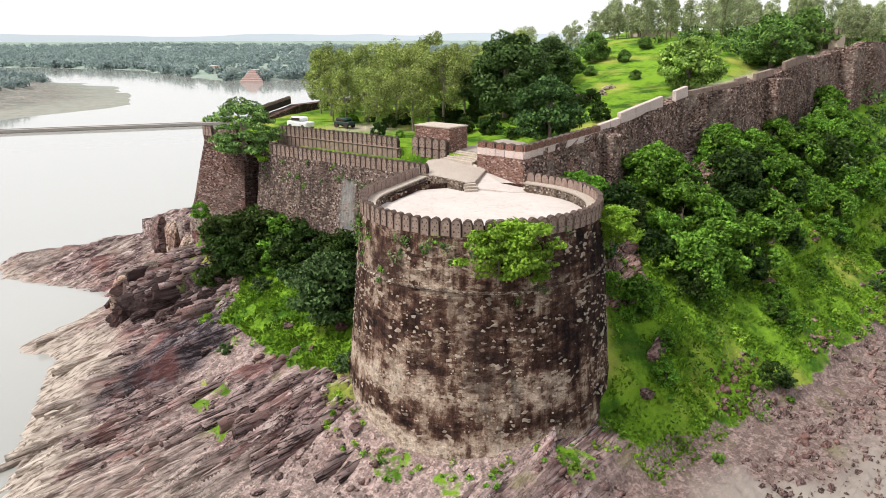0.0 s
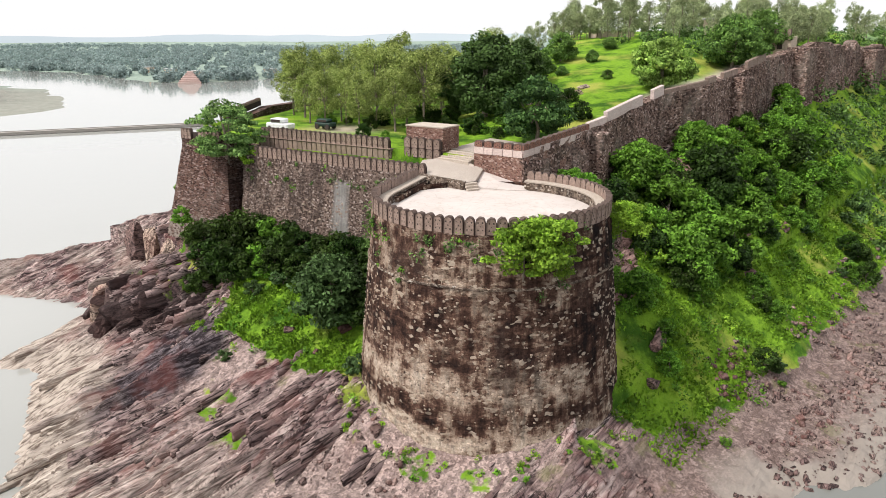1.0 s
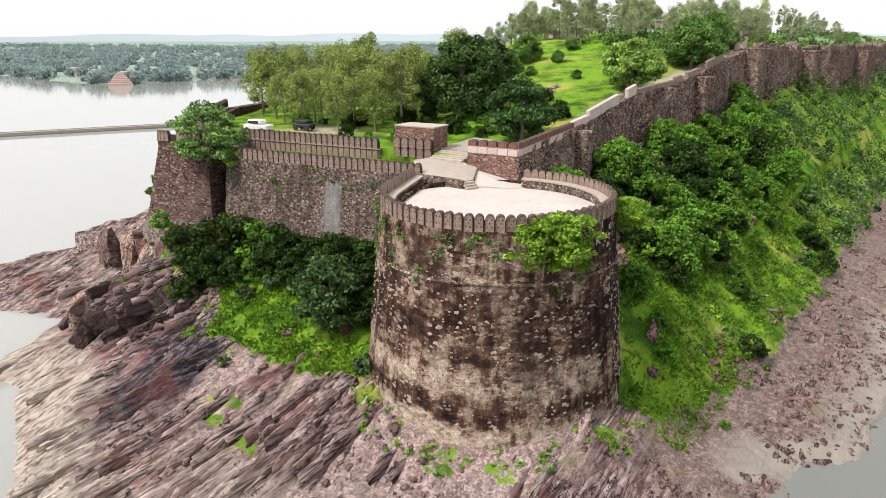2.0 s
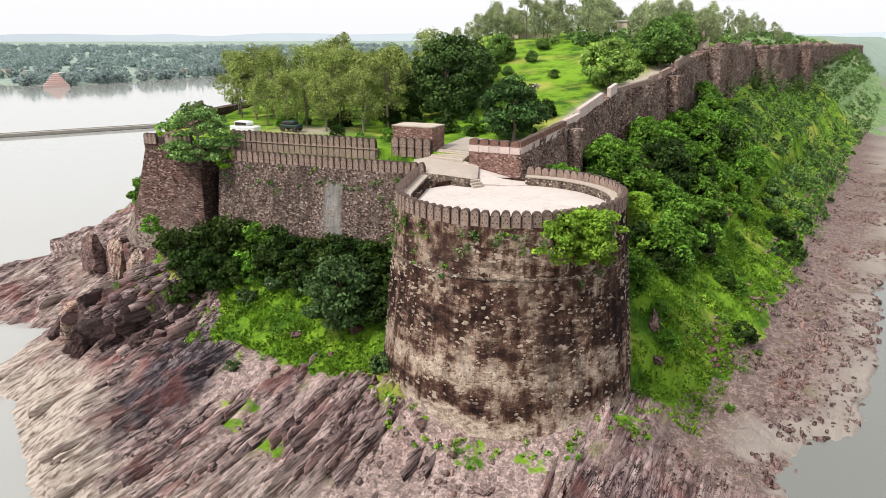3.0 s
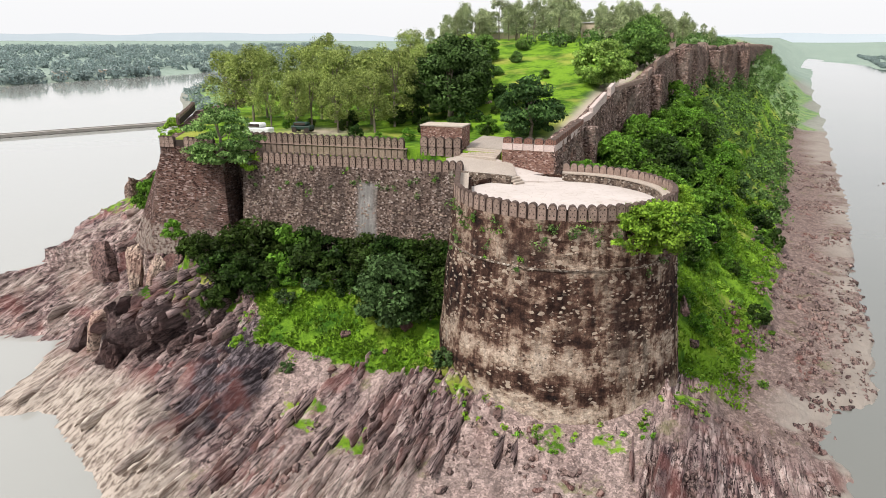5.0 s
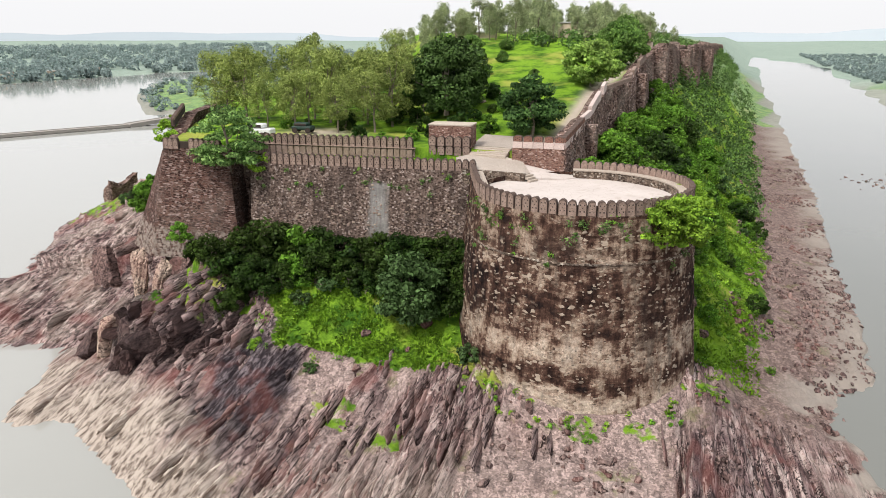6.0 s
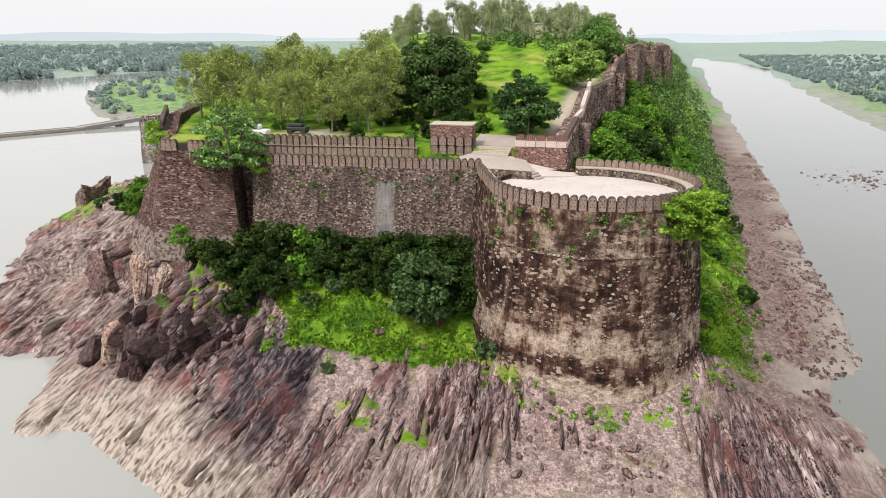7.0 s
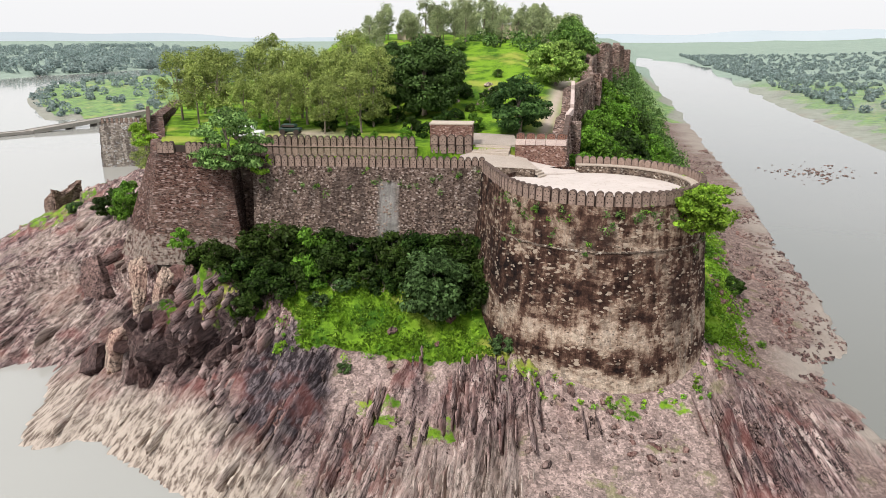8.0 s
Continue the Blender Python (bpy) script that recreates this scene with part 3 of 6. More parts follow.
def build_ground():
    def axis(lo, hi, step, far_lo, far_hi):
        mid = list(np.arange(lo, hi + step / 2, step))
        a, d = [], step
        x = lo
        while x > far_lo:
            d *= 1.09
            x -= d
            a.append(x)
        b, d, x = [], step, hi
        while x < far_hi:
            d *= 1.09
            x += d
            b.append(x)
        return np.array(a[::-1] + mid + b)
    xs, ys = axis(-62, 62, 0.21, -4200, 4200), axis(33, 112, 0.21, -600, 4600)
    X, Y = np.meshgrid(xs, ys, indexing="ij")
    h, u, v, s, q, sd, w = terrain(X, Y)
    inner = (v < -0.5) & (q < -0.5) & (w > 0.3)
    fine = sstep(sd, -6, 0) * np.where(inner, 0, 1)
    near = 1 - sstep(np.hypot(X + 5, Y - 70), 75, 130)
    n1 = fbm(X * 0.25, Y * 0.25, 4)
    # cover
    grass = np.zeros_like(h)
    front_turf = front_turf_mask(X, Y, u, v)
    knob = np.exp(-((X + 29.5) ** 2 / 9 + (Y - 75.5) ** 2 / 5)) * 0.95
    grass = np.maximum(grass, np.maximum(np.where(v > 0, front_turf, 0), knob))
    grass = np.maximum(grass, np.where(inner, 1.0, 0))
    slope_turf = sstep(q, 0.5, 3) * (1 - sstep(slope_q(s, q) + 4 * (n1 - 0.5), 17, 19.5)) * sstep(s, -9, -6)
    grass = np.maximum(grass, np.where((q > 0) & (v < 12), 0.86 * slope_turf, 0))
    for gx, gy, gr in ((-20.1, 54.4, 1.5), (-17.7, 49.6, 1.4), (-8.2, 51.5, 1.6), (-29.6, 74.6, 2.6), (-26.5, 72.5, 1.4), (-3.5, 43.5, 1.2), (0.5, 41.5, 1.1), (-35, 139, 6), (9, 43.5, 1.3), (-27, 80, 2.0)):
        spot = np.exp(-((X - gx) ** 2 + (Y - gy) ** 2) / (1.7 * gr * gr)) + 1.3 * (fbm(X * 0.9 + gx, Y * 0.9, 4) - 0.55)
        grass = np.maximum(grass, np.where(np.hypot(X - gx, Y - gy) < 2.6 * gr, np.clip(spot, 0, 0.53), 0))
    grass = np.maximum(grass, np.where((Y > 190) & (sd > 5), 0.9, 0))
    grass = np.maximum(grass, np.where((q > 84) & (h > -0.9), 0.55 + 0.6 * (fbm(X * 0.06, Y * 0.06, 3) - 0.4), 0))
    gravel = sstep(slope_q(s, q), 14, 19) * (1 - sstep(q, 40, 60)) * sstep(s, -18, -8)
    scree = sstep(v, 11, 14) * (1 - sstep(sd, 26, 30)) * sstep(sd, 2, 6) * np.where(w > -1, 1, 0)
    gravel = np.maximum(gravel, 0.85 * scree * (1 - rib_zone(X, Y)) * (1 - slate_zone(X, Y)))
    gravel = np.maximum(gravel, 0.8 * np.exp(-((X + 19) ** 2 + (Y - 51) ** 2) / 14))
    silt = np.where(q > 18, 1 - sstep(sd, 1.0, 5.5), 0.0) * sstep(n1, 0.36, 0.5)
    silt = np.maximum(silt, np.where((np.hypot(X, Y - 60) > 150) & (h < WATER_Z + 0.9), 0.8, 0))
    pale = np.where((q < 10), 1 - sstep(sd + 9 * (n1 - 0.5) - 0.25 * np.clip(v - 20, 0, 30), 1.0, 7.5), 0.0) * sstep(v, 8, 15)
    pale = np.maximum(pale, np.where(q < 14, 0.5 * sstep(v + 5 * (n1 - 0.5), 20, 27) * sstep(u, 0, 8), 0))
    pale = np.maximum(pale, np.where(Y < 130, 0.42 * sstep(-w, 2, 6) * sstep(n1, 0.35, 0.6), 0))
    # share of the painted haze, growing with distance and on the far banks
    haze_weight = np.maximum(sstep(np.hypot(X, Y - 60), 330, 600), np.where(q > 80, 0.5, np.where(Y > 190, 0.4, 0)))
    path = np.where(inner, np.exp(-((u - 16) / 1.8) ** 2) * sstep(-v, 8, 12) * (1 - sstep(-v, 14, 18)), 0)
    path = np.maximum(path, np.where(inner, np.exp(-((q + 3.2) / 1.1) ** 2) * sstep(s, 9, 13), 0))
    path = np.maximum(path, np.where(inner, 0.9 * np.exp(-((u + 11) / 4.0) ** 2 - ((v + 15) / 3.5) ** 2), 0))
    kd = np.hypot((X + 30.0) / 7.5, (Y - 74.0) / 5.5) + 0.6 * (n1 - 0.5)
    ledge = (1 - sstep(kd, 0.75, 1.1)) * (1 - grass)
    pale = pale * (1 - ledge)
    # relief
    rk = rocky(X, Y, h, u, v, s, q, sd, w)
    amt = fine * near * (1 - 0.9 * sstep(grass, 0.25, 0.7)) * (1 - 0.88 * gravel) * np.where(sd < 1, 0.55, 1) * (1 - 0.35 * pale)
    h = h + rk * amt
    h = h + (fbm(X * 0.9, Y * 0.9, 4) - 0.5) * 0.2 * fine * near
    h = h + np.where(sd > -3, gravel * near * 0.35 * (fbm(X * 1.6, Y * 1.6, 3) - 0.45), 0)
    h = np.where((u < -11.5) & (u > -19) & (v > -5.5) & (v < 0.5), np.minimum(h, 8.0), h)
    # level bed under the round tower and the paved landing
    rr = np.hypot(X - TC[0], Y - TC[1])
    h = np.where(rr < TR - 0.5, np.minimum(h, 12.0), h)
    h = np.where((u > 4) & (v < 8) & (v > -4.5) & (q < 2) & (rr < 22), np.minimum(h, 15.5), h)
    nx, ny = X.shape
    me = bpy.data.meshes.new("ground")
    me.vertices.add(nx * ny)
    me.vertices.foreach_set("co", np.stack([X, Y, h], -1).astype(np.float32).ravel())
    i, j = np.meshgrid(np.arange(nx - 1), np.arange(ny - 1), indexing="ij")
    a = (i * ny + j).ravel()
    idx = np.stack([a, a + ny, a + ny + 1, a + 1], -1).astype(np.int32)
    me.loops.add(idx.size)
    me.loops.foreach_set("vertex_index", idx.ravel())
    me.polygons.add(len(idx))
    me.polygons.foreach_set("loop_start", np.arange(len(idx), dtype=np.int32) * 4)
    me.polygons.foreach_set("use_smooth", np.ones(len(idx), bool))
    me.materials.append(GROUND)
    for key, arr in (("grass", grass), ("slate", slate_zone(X, Y) * (1 - grass)), ("scree", sstep(v, 10, 13) * (1 - sstep(q, 13, 17))), ("gravel", gravel), ("silt", silt), ("pale", pale), ("far", haze_weight), ("path", path), ("ledge", ledge)):
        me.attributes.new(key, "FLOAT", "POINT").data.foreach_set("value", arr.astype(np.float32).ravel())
    me.update()
    return tagged(new("ground", me), "rocky promontory with tilted purple-brown beds and bright green grass", "ground", kind="structure")


ground = build_ground()


def ground_z(x, y):
    h = terrain(np.array([[float(x)]]), np.array([[float(y)]]))[0]
    return float(h[0, 0])


water = tagged(new("water", mesh_of("water", [(-5000, -700, WATER_Z), (5000, -700, WATER_Z), (5000, 5000, WATER_Z), (-5000, 5000, WATER_Z)], [(0, 1, 2, 3)], WATER)),
               "calm muddy grey river water", "river", kind="structure")


def build_backdrop():
    vs, fs = [], []
    n = 160
    for k in range(n + 1):
        a = radians(-75 + 150 * k / n)
        r = 4300
        top = 34 + 75 * (fbm(np.array([k * 0.09]), np.array([2.0]), 4)[0] - 0.35) + 40 * max(0, (k - 95) / 65)
        vs += [(r * math.sin(a), r * math.cos(a), -20), (r * math.sin(a), r * math.cos(a), top)]
        if k:
            o = 2 * k - 2
            fs.append((o, o + 2, o + 3, o + 1))
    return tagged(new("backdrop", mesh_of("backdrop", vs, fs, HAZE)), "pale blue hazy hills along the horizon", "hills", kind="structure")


build_backdrop()


BOX = np.array([(-1, -1, -1), (1, -1, -1), (1, 1, -1), (-1, 1, -1), (-1, -1, 1), (1, -1, 1), (1, 1, 1), (-1, 1, 1)], float)
BOX_FACES = np.array([(0, 3, 2, 1), (4, 5, 6, 7), (0, 1, 5, 4), (1, 2, 6, 5), (2, 3, 7, 6), (3, 0, 4, 7)])


def chunks_mesh(name, centres, sizes, turns, mat, jitter=0.18, seed=0, taper=0.0):
    """Many broken six-sided chunks of stone in one mesh; turns: n x 3 x 3."""
    r = np.random.RandomState(seed)
    n = len(centres)
    v = BOX[None] * (1 + jitter * r.uniform(-1, 1, (n, 8, 3)))
    v[:, 4:, :2] *= 1 - taper
    v = v * (np.asarray(sizes)[:, None, :] / 2)
    v = np.einsum("nij,nkj->nki", turns, v) + np.asarray(centres)[:, None, :]
    quads = v[:, BOX_FACES].reshape(-1, 4, 3)
    me = bpy.data.meshes.new(name)
    me.vertices.add(n * 8)
    me.vertices.foreach_set("co", v.astype(np.float32).ravel())
    idx = (BOX_FACES[None] + 8 * np.arange(n)[:, None, None]).reshape(-1, 4).astype(np.int32)
    me.loops.add(idx.size)
    me.loops.foreach_set("vertex_index", idx.ravel())
    me.polygons.add(len(idx))
    me.polygons.foreach_set("loop_start", np.arange(len(idx), dtype=np.int32) * 4)
    me.materials.append(mat)
    me.update()
    return me


def turns_of(rx, ry, rz):
    """Rotation matrices from arrays of Euler angles."""
    c, s = np.cos, np.sin
    o, i = np.zeros_like(rx), np.ones_like(rx)
    X = np.stack([i, o, o, o, c(rx), -s(rx), o, s(rx), c(rx)], -1).reshape(-1, 3, 3)
    Y = np.stack([c(ry), o, s(ry), o, i, o, -s(ry), o, c(ry)], -1).reshape(-1, 3, 3)
    Z = np.stack([c(rz), -s(rz), o, s(rz), c(rz), o, o, o, i], -1).reshape(-1, 3, 3)
    return Z @ Y @ X


STATIONS = 8


def blades_mesh(name, centres, sizes, turns, mat, seed=0):
    """Long bedded slabs on edge: stations along each, with a ragged broken crest and blunt ends."""
    r = np.random.RandomState(seed)
    n, k = len(centres), STATIONS
    st = np.linspace(-1, 1, k)
    ring = np.array([(-1.15, -1), (1.25, -1), (0.75, 1.0), (-0.55, 0.85)], float)
    pinch = np.interp(st, (-1, -0.7, 0.6, 1), (0.6, 1, 1, 0.45))
    v = np.zeros((n, k, 4, 3))
    v[..., 0] = st[None, :, None] + 0.07 * r.uniform(-1, 1, (n, k, 4))
    bend = np.cumsum(0.16 * r.normal(0, 1, (n, k, 1)), axis=1)
    hgt = pinch[None, :, None] * r.uniform(0.25, 1.2, (n, k, 1))
    v[..., 1] = ring[None, None, :, 0] * np.sqrt(pinch)[None, :, None] * r.uniform(0.75, 1.2, (n, k, 4)) + bend
    v[..., 2] = np.where(ring[None, None, :, 1] > 0, hgt * ring[None, None, :, 1] * r.uniform(0.8, 1.1, (n, k, 4)), -1.0)
    v = v.reshape(n, 4 * k, 3) * (np.asarray(sizes)[:, None, :] / 2)
    v = np.einsum("nij,nkj->nki", turns, v) + np.asarray(centres)[:, None, :]
    f = []
    for i in range(k - 1):
        for j in range(4):
            f.append((i * 4 + j, i * 4 + (j + 1) % 4, i * 4 + 4 + (j + 1) % 4, i * 4 + 4 + j))
    f += [(3, 2, 1, 0), tuple(range(4 * k - 4, 4 * k))]
    f = np.array(f)
    me = bpy.data.meshes.new(name)
    me.vertices.add(n * 4 * k)
    me.vertices.foreach_set("co", v.astype(np.float32).ravel())
    idx = (f[None] + 4 * k * np.arange(n)[:, None, None]).reshape(-1, 4).astype(np.int32)
    me.loops.add(idx.size)
    me.loops.foreach_set("vertex_index", idx.ravel())
    me.polygons.add(len(idx))
    me.polygons.foreach_set("loop_start", np.arange(len(idx), dtype=np.int32) * 4)
    me.materials.append(mat)
    me.update()
    return me


# ---------------------------------------------------------------- walls
def wall_mesh(name, line, mat, thick=1.6, batter=0.08, step=0.8, rough=0.07, rows=14, jag=0.0):
    """Battered wall along a line of (x, y, foot, top); its face is on the right-hand side of the way along it."""
    cols = []
    for k in range(len(line) - 1):
        a, b = line[k], line[k + 1]
        n = max(1, int(math.hypot(b[0] - a[0], b[1] - a[1]) / step))
        for i in range(n + (k == len(line) - 2)):
            t = i / n
            cols.append([a[j] + (b[j] - a[j]) * t for j in range(4)])
    vs, fs = [], []
    per = rows + 3
    for i, (x, y, z0, z1) in enumerate(cols):
        z1 += jag * (noise.noise((x * 0.35, y * 0.35, 1.0)) + 0.5 * noise.noise((x * 1.1, y * 1.1, 4.0)))
        p, q = cols[max(i - 1, 0)], cols[min(i + 1, len(cols) - 1)]
        dx, dy = q[0] - p[0], q[1] - p[1]
        ln = math.hypot(dx, dy)
        nx, ny = dy / ln, -dx / ln
        for r in range(rows + 1):
            z = z0 + (z1 - z0) * r / rows
            o = batter * (z1 - z) + rough * 2 * (noise.noise((x * 0.9, y * 0.9, z * 0.9)) + 0.6 * noise.noise((x * 2.3, y * 2.3, z * 2.3)))
            vs.append((x + nx * o, y + ny * o, z))
        vs.append((x - nx * thick, y - ny * thick, z1))
        vs.append((x - nx * thick, y - ny * thick, z0))
        if i:
            o, c = (i - 1) * per, i * per
            for r in range(per - 1):
                fs.append((o + r, c + r, c + r + 1, o + r + 1))
    fs.append(tuple(range(per))[::-1])
    fs.append(tuple(range(len(vs) - per, len(vs))))
    return mesh_of(name, vs, fs, mat)


def merlon_mesh(w=0.70, h=1.15, d=0.42, mat=MERLON, seed=0):
    """Round-headed merlon facing -y: a darker rim round a paler sunk face that is pierced by small loopholes."""
    rnd = random.Random(seed)
    prof = [(-w / 2, 0), (w / 2, 0), (w / 2, h * 0.70)]
    for k in range(1, 7):
        a = math.pi * k / 7
        prof.append((w / 2 * math.cos(a), h * (0.70 + 0.30 * math.sin(a))))
    prof.append((-w / 2, h * 0.70))
    prof = [(x + rnd.uniform(-0.02, 0.02), z + (rnd.uniform(-0.03, 0.02) if z > 0 else 0)) for x, z in prof]
    bm = bmesh.new()
    f = [bm.verts.new((x, -d / 2, z)) for x, z in prof]
    fr = [bm.verts.new((x * 0.88, -d / 2 - 0.02, 0.02 + z * 0.94)) for x, z in prof]
    fi = [bm.verts.new((x * 0.80, -d / 2 + 0.02, 0.04 + z * 0.90)) for x, z in prof]
    b = [bm.verts.new((x, d / 2, z)) for x, z in prof]
    n = len(prof)
    for k in range(n):
        j = (k + 1) % n
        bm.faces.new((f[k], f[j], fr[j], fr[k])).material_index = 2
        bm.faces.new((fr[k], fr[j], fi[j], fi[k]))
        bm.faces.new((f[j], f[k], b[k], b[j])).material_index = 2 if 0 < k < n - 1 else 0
    bm.faces.new(fi)
    bm.faces.new(b[::-1])
    # loopholes in two rows, each a small recessed dark socket
    for row, lz in enumerate((0.30, 0.50, 0.70)):
        for lx in ((-0.16, 0.16) if row != 1 else (0.0,)):
            s = rnd.uniform(0.03, 0.05)
            c = Vector((lx * w / 0.7, -d / 2 + 0.014, lz * h))
            q = [bm.verts.new(c + Vector((sx * s, 0, sz * s * 1.2))) for sx, sz in ((-1, -1), (1, -1), (1, 1), (-1, 1))]
            bm.faces.new(q).material_index = 1
    bmesh.ops.recalc_face_normals(bm, faces=bm.faces)
    me = bpy.data.meshes.new("merlon")
    bm.to_mesh(me)
    bm.free()
    for k in (mat, DARK, RIMSTONE):
        me.materials.append(k)
    return me


MERLONS = [merlon_mesh(0.64, 1.26, seed=k) for k in range(5)]
MERLONS_SLIM = [merlon_mesh(0.62, 1.2, 0.4, seed=k + 9) for k in range(4)]


def merlon_row(parent, a, b, pitch, meshes, skip=()):
    """Merlons side by side from a to b (x, y, z), facing the right-hand side of the way."""
    a, b = Vector(a), Vector(b)
    n = int((b - a).length / pitch)
    ang = math.atan2(b.y - a.y, b.x - a.x)
    rnd = random.Random(int(a.x * 7 + b.y))
    mid = (a + b) / 2
    back = part("parapet_wall", box_bm((b - a).length, 0.22, 0.8, (0, 0.12, 0.4), 0.02), GAP_SHADE, parent, "stone parapet behind the merlons, darkened to shade their gaps")
    back.matrix_basis = Matrix.Translation(mid) @ Euler((0, -math.atan2(b.z - a.z, math.hypot(b.x - a.x, b.y - a.y)), ang)).to_matrix().to_4x4()
    for k in range(n):
        if k in skip:
            continue
        p = a + (b - a) * ((k + 0.5) / n)
        ob = part("merlon", rnd.choice(meshes), MERLON, parent)
        ob.matrix_basis = Matrix.Translation(p + Vector((0, 0, rnd.uniform(-0.03, 0.03)))) @ Euler((rnd.uniform(-0.03, 0.03), rnd.uniform(-0.02, 0.02), ang)).to_matrix().to_4x4()


# ---- round tower
def tower_radius(z):
    return TR + 0.096 * (TOP - z)


RIM_A0, RIM_A1, RIM_TAIL = radians(157.3), radians(421), 7.5


def rim(t, R):
    """Point of the horseshoe parapet at the share t of its length, and the angle it faces: a straight tail from the curtain wall, then the round."""
    t = t * (RIM_TAIL + 9.0 * (RIM_A1 - RIM_A0))
    a = RIM_A0 + max(0.0, t - RIM_TAIL) / 9.0
    back = max(0.0, RIM_TAIL - t)
    return TC[0] + R * math.cos(a) + back * math.sin(a), TC[1] + R * math.sin(a) - back * math.cos(a), a


def build_tower():
    tower = thing("round_tower", "massive round stone tower with stained weathered masonry and crenellated rim", "tower", kind="structure")
    vs, fs = [], []
    seg, rows = 150, 46
    z0, z1 = -2.0, 17.45
    for r in range(rows + 1):
        z = z0 + (z1 - z0) * r / rows
        for k in range(seg):
            a = 2 * math.pi * k / seg
            R = tower_radius(z) + 0.10 * noise.noise((math.cos(a) * 9, math.sin(a) * 9, z * 0.8)) + 0.07 * noise.noise((math.cos(a) * 24, math.sin(a) * 24, z * 2.2))
            vs.append((TC[0] + R * math.cos(a), TC[1] + R * math.sin(a), z))
    for r in range(rows):
        for k in range(seg):
            j = (k + 1) % seg
            fs.append((r * seg + k, r * seg + j, r * seg + seg + j, r * seg + seg + k))
    part("shaft", mesh_of("shaft", vs, fs, TOWER), TOWER, tower)
    # straight flank that joins the drum to the curtain wall, and the terrace floor behind it
    c, d = math.cos(RIM_A0), math.sin(RIM_A0)
    px, py = TC[0] + TR * c, TC[1] + TR * d
    part("flank", wall_mesh("flank", [(px + d * RIM_TAIL, py - c * RIM_TAIL, 1, 17.45), (px, py, 1, 17.45)], TOWER, 1.5, 0.096, 0.5, 0.07, 22), TOWER, tower)
    vs = [(px + 0.6 * d - 0.9 * c, py - 0.6 * c - 0.9 * d), (TC[0] - 1.5, TC[1] + 4.0), (TC[0] - 1.0, TC[1] + 8.6), (px + d * 7.2 - 0.9 * c, py - c * 7.2 - 0.9 * d)]
    part("terrace_floor", mesh_of("terrace_floor", [(x, y, TOP - 0.006) for x, y in vs], [(0, 1, 2, 3)], FLOOR), FLOOR, tower)
    # string course below the parapet
    vs, fs = [], []
    prof = ((-0.2, 13.62), (0.0, 13.62), (0.09, 13.66), (0.10, 13.76), (0.0, 13.82), (-0.2, 13.84))
    for k in range(seg):
        a = 2 * math.pi * k / seg
        for o, z in prof:
            R = tower_radius(z) + o + 0.03 * noise.noise((a * 30, z, 1))
            vs.append((TC[0] + R * math.cos(a), TC[1] + R * math.sin(a), z + 0.08 * noise.noise((a * 8, 0, 3))))
    n = len(prof)
    for k in range(seg):
        j = (k + 1) % seg
        for i in range(n - 1):
            fs.append((k * n + i, j * n + i, j * n + i + 1, k * n + i + 1))
    part("string_course", mesh_of("string_course", vs, fs, WALL), WALL, tower, "thin projecting pale stone string course")
    # terrace floor
    vs, fs = [(TC[0], TC[1], TOP + 0.06)], []
    rings = [(1.5, 0.05), (3, 0.04), (4.5, 0.03), (6, 0.02), (8.6, 0.0)]
    for R, dz in rings:
        for k in range(72):
            a = 2 * math.pi * k / 72
            vs.append((TC[0] + R * math.cos(a), TC[1] + R * math.sin(a), TOP + dz + 0.02 * noise.noise((R * math.cos(a), R * math.sin(a), 5))))
    for k in range(72):
        j = (k + 1) % 72
        fs.append((0, 1 + k, 1 + j))
        for i in range(len(rings) - 1):
            fs.append((1 + i * 72 + k, 1 + i * 72 + 72 + k, 1 + i * 72 + 72 + j, 1 + i * 72 + j))
    part("terrace_floor", mesh_of("terrace_floor", vs, fs, FLOOR), FLOOR, tower, "pale worn lime-plastered terrace floor")
    # wall walk behind the merlons: a low bench all round but for the entrance
    m = 120
    for nm, prof, mat in (("parapet_bench", ((8.15, 16.9), (8.17, 17.74), (9.0, 17.72), (9.0, 16.9)), WALL), ("parapet_wall", ((8.92, 17.4), (8.92, 18.2), (9.06, 18.2), (9.06, 17.4)), GAP_SHADE), ("coping", ((8.08, 17.72), (8.07, 17.84), (8.90, 17.86), (8.90, 17.72)), COPING)):
        vs, fs = [], []
        for k in range(m + 1):
            for R, z in prof:
                x, y, _ = rim(k / m, R + 0.03 * noise.noise((k * 0.6, z, 2)))
                vs.append((x, y, z))
        for k in range(m):
            for i in range(4):
                fs.append((k * 4 + i, k * 4 + (i + 1) % 4, k * 4 + 4 + (i + 1) % 4, k * 4 + 4 + i))
        fs += [(0, 1, 2, 3)[::-1], tuple(range(m * 4, m * 4 + 4))]
        part(nm, mesh_of(nm, vs, fs, mat), mat, tower, "pale lime-washed coping of the wall walk" if nm == "coping" else "")
    rnd = random.Random(4)
    count = 68
    for k in range(count):
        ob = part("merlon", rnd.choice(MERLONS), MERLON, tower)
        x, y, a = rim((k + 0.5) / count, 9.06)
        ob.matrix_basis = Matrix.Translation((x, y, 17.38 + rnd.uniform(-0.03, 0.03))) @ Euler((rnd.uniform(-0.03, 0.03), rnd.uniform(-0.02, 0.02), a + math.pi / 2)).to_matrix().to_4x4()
        ob.scale = (1.02, 1, 1)
    return tower


tower = build_tower()


# ---- front curtain wall with two tiers of merlons
def xy(u, v):
    p = front(u, v)
    return float(p[0]), float(p[1])


